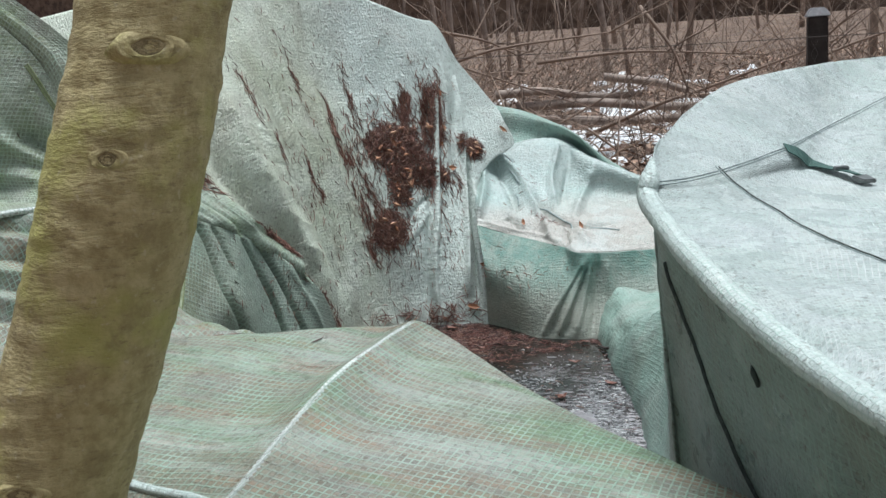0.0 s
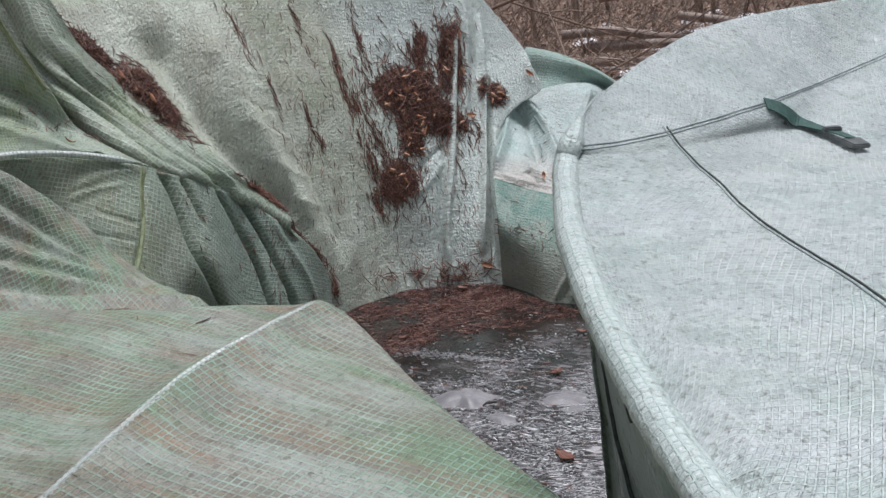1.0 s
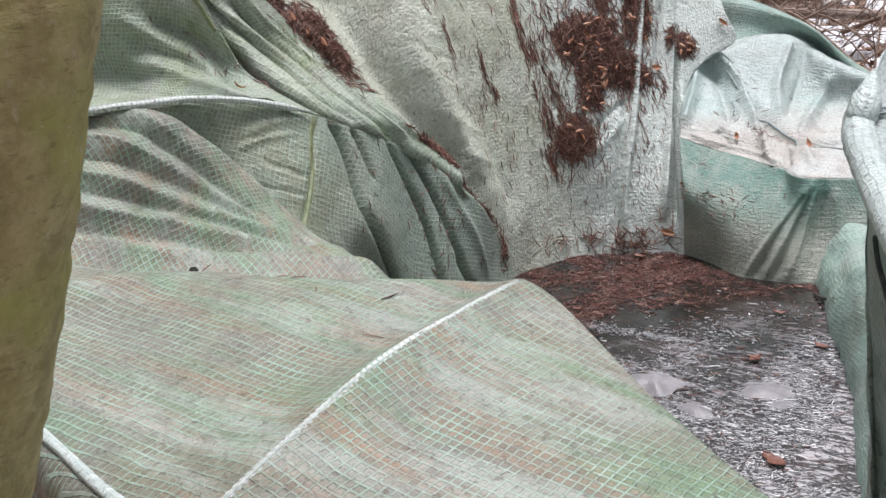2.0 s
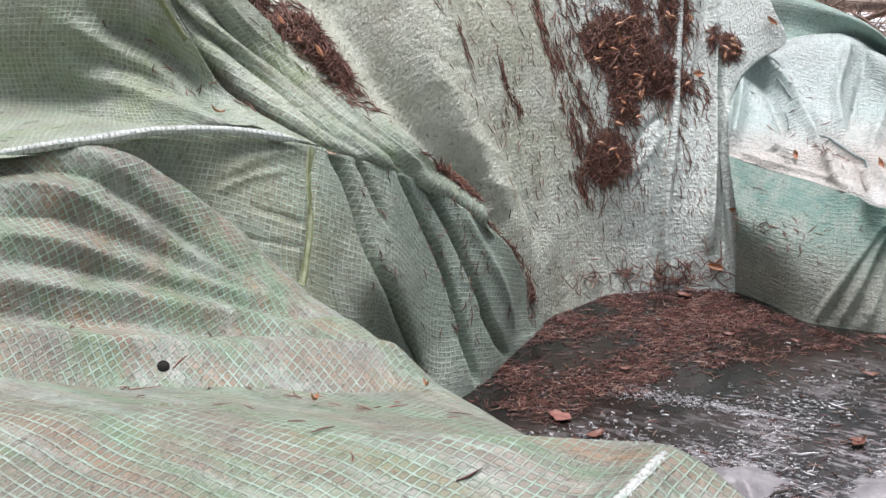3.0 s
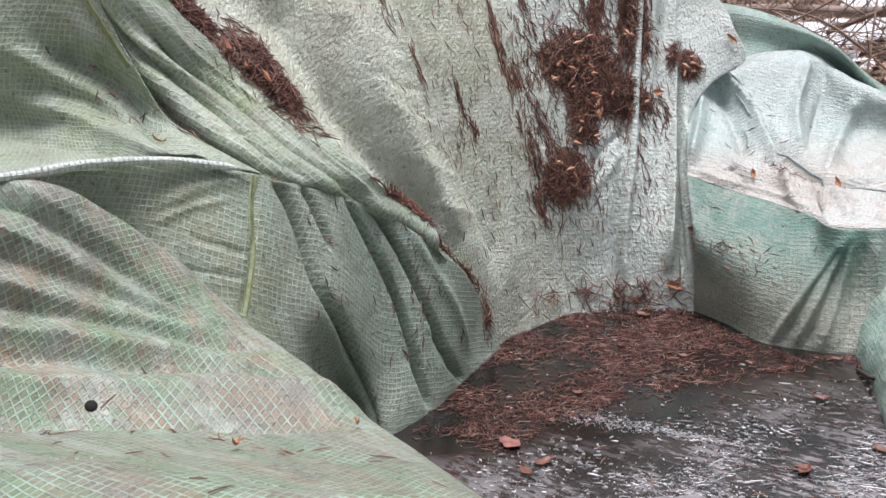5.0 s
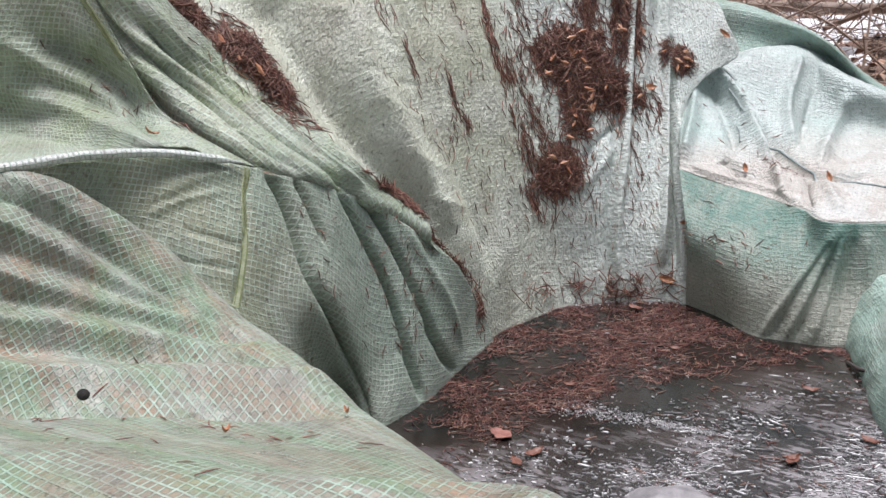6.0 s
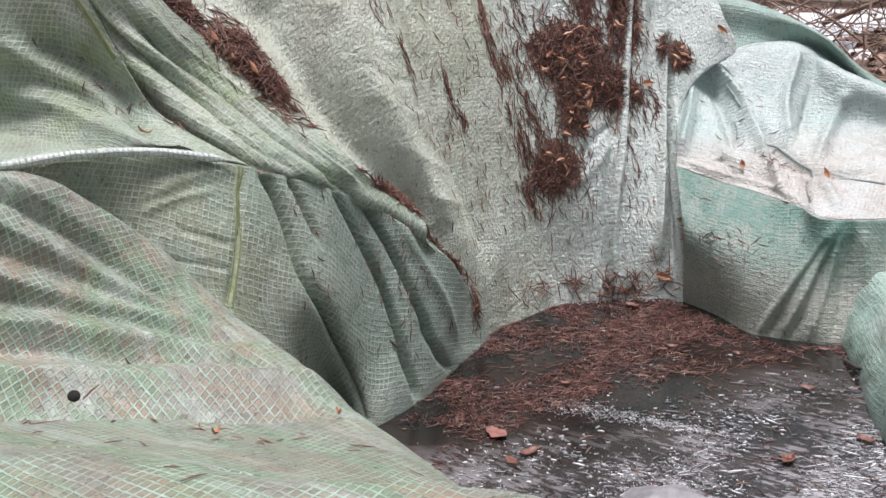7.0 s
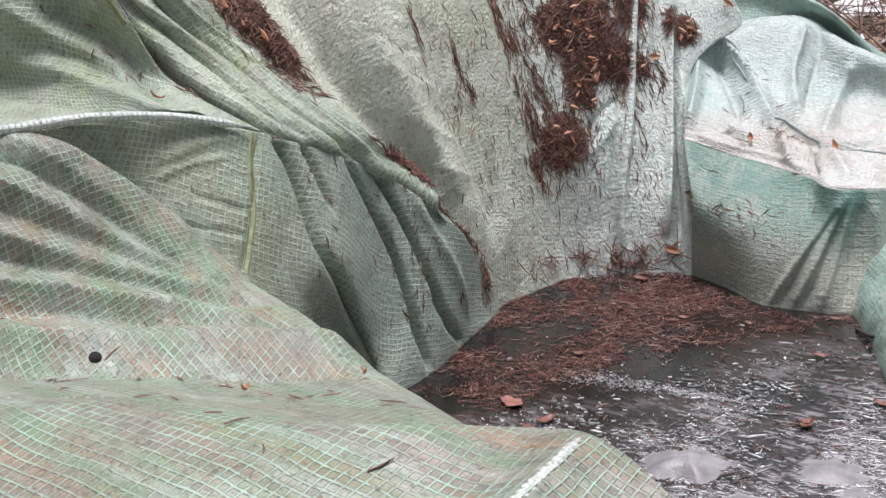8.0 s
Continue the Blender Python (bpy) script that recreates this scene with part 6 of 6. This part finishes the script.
for i, (tree_at, p, size, turn) in enumerate(((back_tree, (-0.351, 4.251, 0.672), 0.045, 0.4), (back_tree, (-0.30, 4.36, 0.66), 0.030, 1.2), (back_tree, (-0.189, 4.414, 0.555), 0.050, 1.4), (back_tree, (-0.105, 4.545, 0.625), 0.055, 0.2),
                                               (bulge_tree, (-0.10, 4.735, 0.608), 0.085, 0.5), (bulge_tree, (-0.06, 4.77, 0.612), 0.06, 0.2), (back_tree, (0.032, 4.26, 0.213), 0.040, 1.5), (back_tree, (0.003, 4.193, 0.058), 0.050, 1.3), (back_tree, (-0.336, 4.214, 0.495), 0.04, 0.1),
                                               (back_tree, (-0.03, 4.668, 0.69), 0.04, 0.8), (fore_tree, (0.162, 2.678, 0.356), 0.018, 0.3), (bulge_tree, (0.375, 4.417, 0.347), 0.035, 0.3), (bulge_tree, (0.162, 4.36, 0.357), 0.032, 0.2), (fore_tree, (0.154, 2.45, 0.417), 0.022, 0.1), (upper_tree, (-0.47, 2.86, 0.69), 0.03, 0.2))):
    q, nn = settle(tree_at, Vector(p))
    ob = tagged(part("fallen_leaf", flat_leaf(size, size * 0.38, 0.006, 50 + i), CHIP, smooth=False), "curled orange-brown dead leaf stuck to the foil", "leaf", "leaves on the foil")
    on_surface(ob, q + nn * 0.008, nn, turn)

# ---- behind: fence, thicket, snow ----
far = random.Random(21)
fence = empty("chain_link_fence", "low rusty chain-link fence with dark posts in front of the thicket", "fence")


def fence_at(s, z):
    return Vector((-4.0 + 9.0 * s, 5.55 + 2.1 * max(0.0, s - 0.35) + 0.3 * math.sin(2.5 * s), z))


bm = bmesh.new()
mesh_w, mesh_h = 0.066, 0.066
count = 130
for k in range(count):
    s = k / count
    for flip in (1, -1):
        pts = []
        for j in range(15):
            off = (0.5 if (j % 2) else -0.5) * flip * mesh_w / 9.0
            pts.append(fence_at(s + off * 0.5, 0.02 + j * mesh_h * 1.02) + Vector((0, 0.003 * flip, 0)))
        tube(bm, pts, [0.0011] * 15, 3, False)
part("wire_mesh", bm, WIRE, fence)
for z in (0.06, 0.52, 0.98):
    rod("tension_wire", [fence_at(i / 8, z) for i in range(9)], 0.0018, WIRE, fence, "", 40, 5)
for x, y, top_z in ((1.02, 6.86, 1.09), (-2.2, 5.65, 1.1)):
    bm = bmesh.new()
    bmesh.ops.create_cube(bm, size=1.0)
    bmesh.ops.scale(bm, vec=(0.105, 0.105, top_z + 0.5), verts=bm.verts)
    bmesh.ops.bevel(bm, geom=bm.edges[:], offset=0.008, segments=2, affect="EDGES")
    post = part("post", bm, POST, fence, "dark weathered wooden post", False)
    post.matrix_world = pose(x, y, (top_z - 0.5) / 2, 0, 0, 12)
    bm = bmesh.new()
    bmesh.ops.create_cone(bm, cap_ends=True, segments=4, radius1=0.095, radius2=0.055, depth=0.05)
    bmesh.ops.bevel(bm, geom=bm.edges[:], offset=0.006, segments=2, affect="EDGES")
    cap = part("cap", bm, ICE, post, "pale cap with a rim of snow", False)
    cap.matrix_world = pose(x, y, top_z + 0.02, 0, 0, 57)

bm = bmesh.new()
for _ in range(22000):
    y = 5.6 + 16 * far.random() ** 1.6
    x = far.uniform(-0.55, 0.38) * (y + 2) + 0.8
    c = Vector((x, y, ground_height(x, y) + far.uniform(0.0, 0.05)))
    a, l = far.random() * math.tau, far.uniform(0.03, 0.075)
    d = Vector((math.cos(a), math.sin(a), far.uniform(-0.5, 0.5))).normalized()
    s = Vector((-math.sin(a), math.cos(a), far.uniform(-0.6, 0.6))).normalized()
    vs = [bm.verts.new(c + d * l * e + s * l * f + UP * g) for e, f, g in ((-1, 0, 0), (0, 0.5, 0.012), (1, 0, 0), (0, -0.5, 0.012))]
    bm.faces.new((vs[0], vs[1], vs[3]))
    bm.faces.new((vs[1], vs[2], vs[3]))
tagged(part("leaf_carpet", bm, LITTER, smooth=False), "brown dead leaves covering the woodland floor", "leaves", kind="stuff")


def twiggy(bm, base, tip, sag, radius, kids, depth=0):
    mid = (base + tip) / 2 + Vector((far.uniform(-1, 1), far.uniform(-1, 1), far.uniform(-0.3, 1))) * sag
    line = [base, base.lerp(mid, 0.6) + Vector((0, 0, 0.2 * sag)), mid, mid.lerp(tip, 0.6), tip]
    ps = [along(line, i / 9) for i in range(10)]
    tube(bm, ps, [radius * (1 - 0.75 * i / 9) for i in range(10)], 5)
    if depth < 2:
        for _ in range(kids):
            f = far.uniform(0.25, 0.9)
            q = along(line, f)
            ln = (tip - base).length * far.uniform(0.2, 0.45)
            w = ((tip - base).normalized() + Vector((far.uniform(-1, 1), far.uniform(-1, 1), far.uniform(-0.4, 1)))).normalized()
            twiggy(bm, q, q + w * ln, sag * 0.3, radius * 0.5, max(kids - 2, 1), depth + 1)


for base, tip, sag, radius in (((-1.54, 7.37, 1.16), (-0.93, 7.60, 0.90), 0.06, 0.013), ((-1.9, 7.3, 0.78), (-0.25, 8.0, 1.10), 0.12, 0.016), ((-0.9, 7.6, 0.90), (0.6, 8.3, 0.86), 0.10, 0.014),
                               ((-0.26, 8.0, 1.25), (0.10, 8.05, 0.55), 0.06, 0.017), ((-2.4, 7.2, 1.3), (-0.6, 7.9, 0.55), 0.12, 0.014), ((0.2, 7.9, 0.35), (1.9, 8.4, 1.15), 0.15, 0.016),
                               ((-0.8, 8.4, 0.3), (1.2, 8.8, 1.0), 0.12, 0.018), ((0.4, 7.2, 0.2), (2.4, 7.6, 1.05), 0.15, 0.013), ((-1.3, 7.0, 0.15), (-0.2, 7.5, 0.75), 0.12, 0.011)):
    bm = bmesh.new()
    twiggy(bm, Vector(base), Vector(tip), sag, radius, 4)
    tagged(part("bare_branch", bm, TWIG), "bare grey-brown arching branch in the thicket", "branch", "branches in the thicket")
for base, tip, radius in (((-1.75, 8.9, 0.62), (-0.6, 9.4, 0.56), 0.040), ((-1.6, 9.0, 0.50), (0.3, 9.6, 0.44), 0.045), ((-2.6, 9.4, 0.30), (0.2, 9.9, 0.34), 0.05), ((-0.9, 9.3, 0.72), (0.5, 9.7, 0.38), 0.036)):
    bm = bmesh.new()
    line = [Vector(base), Vector(base).lerp(Vector(tip), 0.33) + UP * 0.03, Vector(base).lerp(Vector(tip), 0.66) - UP * 0.02, Vector(tip)]
    ps = [along(line, i / 14) for i in range(15)]
    tube(bm, ps, [radius * (1 - 0.3 * i / 14) for i in range(15)], 9)
    tagged(part("fallen_pole", bm, STEM), "felled thin grey-brown stem lying across the thicket", "log", "felled stems")

bm = bmesh.new()
for _ in range(1000):
    y = far.uniform(7.2, 22)
    x = far.uniform(-0.5, 0.36) * (y + 2) + 0.8
    b = Vector((x, y, ground_height(x, y) - 0.02))
    h = far.uniform(0.4, 2.4)
    twiggy(bm, b, b + Vector((far.uniform(-1.5, 1.5), far.uniform(-0.4, 0.4), h * far.uniform(0.25, 1.0))), 0.30, far.uniform(0.0025, 0.009), 2, 1)
for _ in range(420):
    y = far.uniform(7.2, 13.5)
    x = far.uniform(-0.36, 0.16) * (y + 2) + 0.8
    b = Vector((x, y, ground_height(x, y) + far.uniform(-0.02, 0.25)))
    twiggy(bm, b, b + Vector((far.uniform(-1.2, 1.2), far.uniform(-0.4, 0.4), far.uniform(-0.1, 0.9))), 0.22, far.uniform(0.002, 0.006), 3, 1)
tagged(part("undergrowth", bm, TWIG), "tangle of bare shrubs and brambles", "shrub", kind="stuff")
bm = bmesh.new()
for _ in range(70):
    y = 11 + 30 * far.random() ** 1.3
    x = far.uniform(-0.62, 0.42) * (y + 2) + 0.8
    b = Vector((x, y, ground_height(x, y) - 0.05))
    tip = b + Vector((far.uniform(-0.8, 0.8), far.uniform(-0.5, 0.5), far.uniform(4, 8)))
    r = far.uniform(0.015, 0.08)
    ps = [b.lerp(tip, i / 5) + Vector((0.08 * noise.noise(Vector((i * 1.3, x, y))), 0, 0)) for i in range(6)]
    tube(bm, ps, [r * (1 - 0.5 * i / 5) for i in range(6)], 6)
tagged(part("young_forest", bm, STEM), "far bare young trees of a winter wood", "forest", kind="stuff")

bm = bmesh.new()
v = [[bm.verts.new((-60 + 6 * i, 44 + 2.5 * noise.noise(Vector((i * 0.7, 0, j))), -1 + 5 * j + 1.5 * noise.noise(Vector((i * 0.9, j, 4))))) for i in range(21)] for j in range(3)]
for j in range(2):
    for i in range(20):
        bm.faces.new((v[j][i], v[j][i + 1], v[j + 1][i + 1], v[j + 1][i]))
tagged(part("backdrop", bm, EARTH), "far brown winter wood closing the view", "backdrop", kind="structure")

bm = bmesh.new()
for _ in range(90):
    if far.random() < 0.72:
        x, y = far.gauss(-0.85, 0.75), far.uniform(8.6, 13.0)
    else:
        x, y = far.gauss(-3.0, 1.4), far.uniform(13, 18)
    rx, ry = far.uniform(0.05, 0.24), far.uniform(0.04, 0.14)
    z = ground_height(x, y) + 0.035
    ring = [bm.verts.new((x + rx * math.cos(a) * (1 + 0.4 * noise.noise(Vector((math.cos(a) * 1.6, math.sin(a) * 1.6, x * 3)))), y + ry * math.sin(a) * (1 + 0.4 * noise.noise(Vector((math.cos(a) * 1.6, math.sin(a) * 1.6, y * 3)))), z - 0.03)) for a in [i * math.tau / 16 for i in range(16)]]
    inner = [bm.verts.new(Vector((x, y, 0)).lerp(Vector((r.co.x, r.co.y, 0)), 0.7) + UP * (z + 0.03)) for r in ring]
    for k in range(16):
        bm.faces.new((ring[k], ring[(k + 1) % 16], inner[(k + 1) % 16], inner[k]))
    bm.faces.new(inner)
tagged(part("snow_remnant", bm, SNOW), "scattered remnants of old snow between the leaves", "snow", kind="stuff")
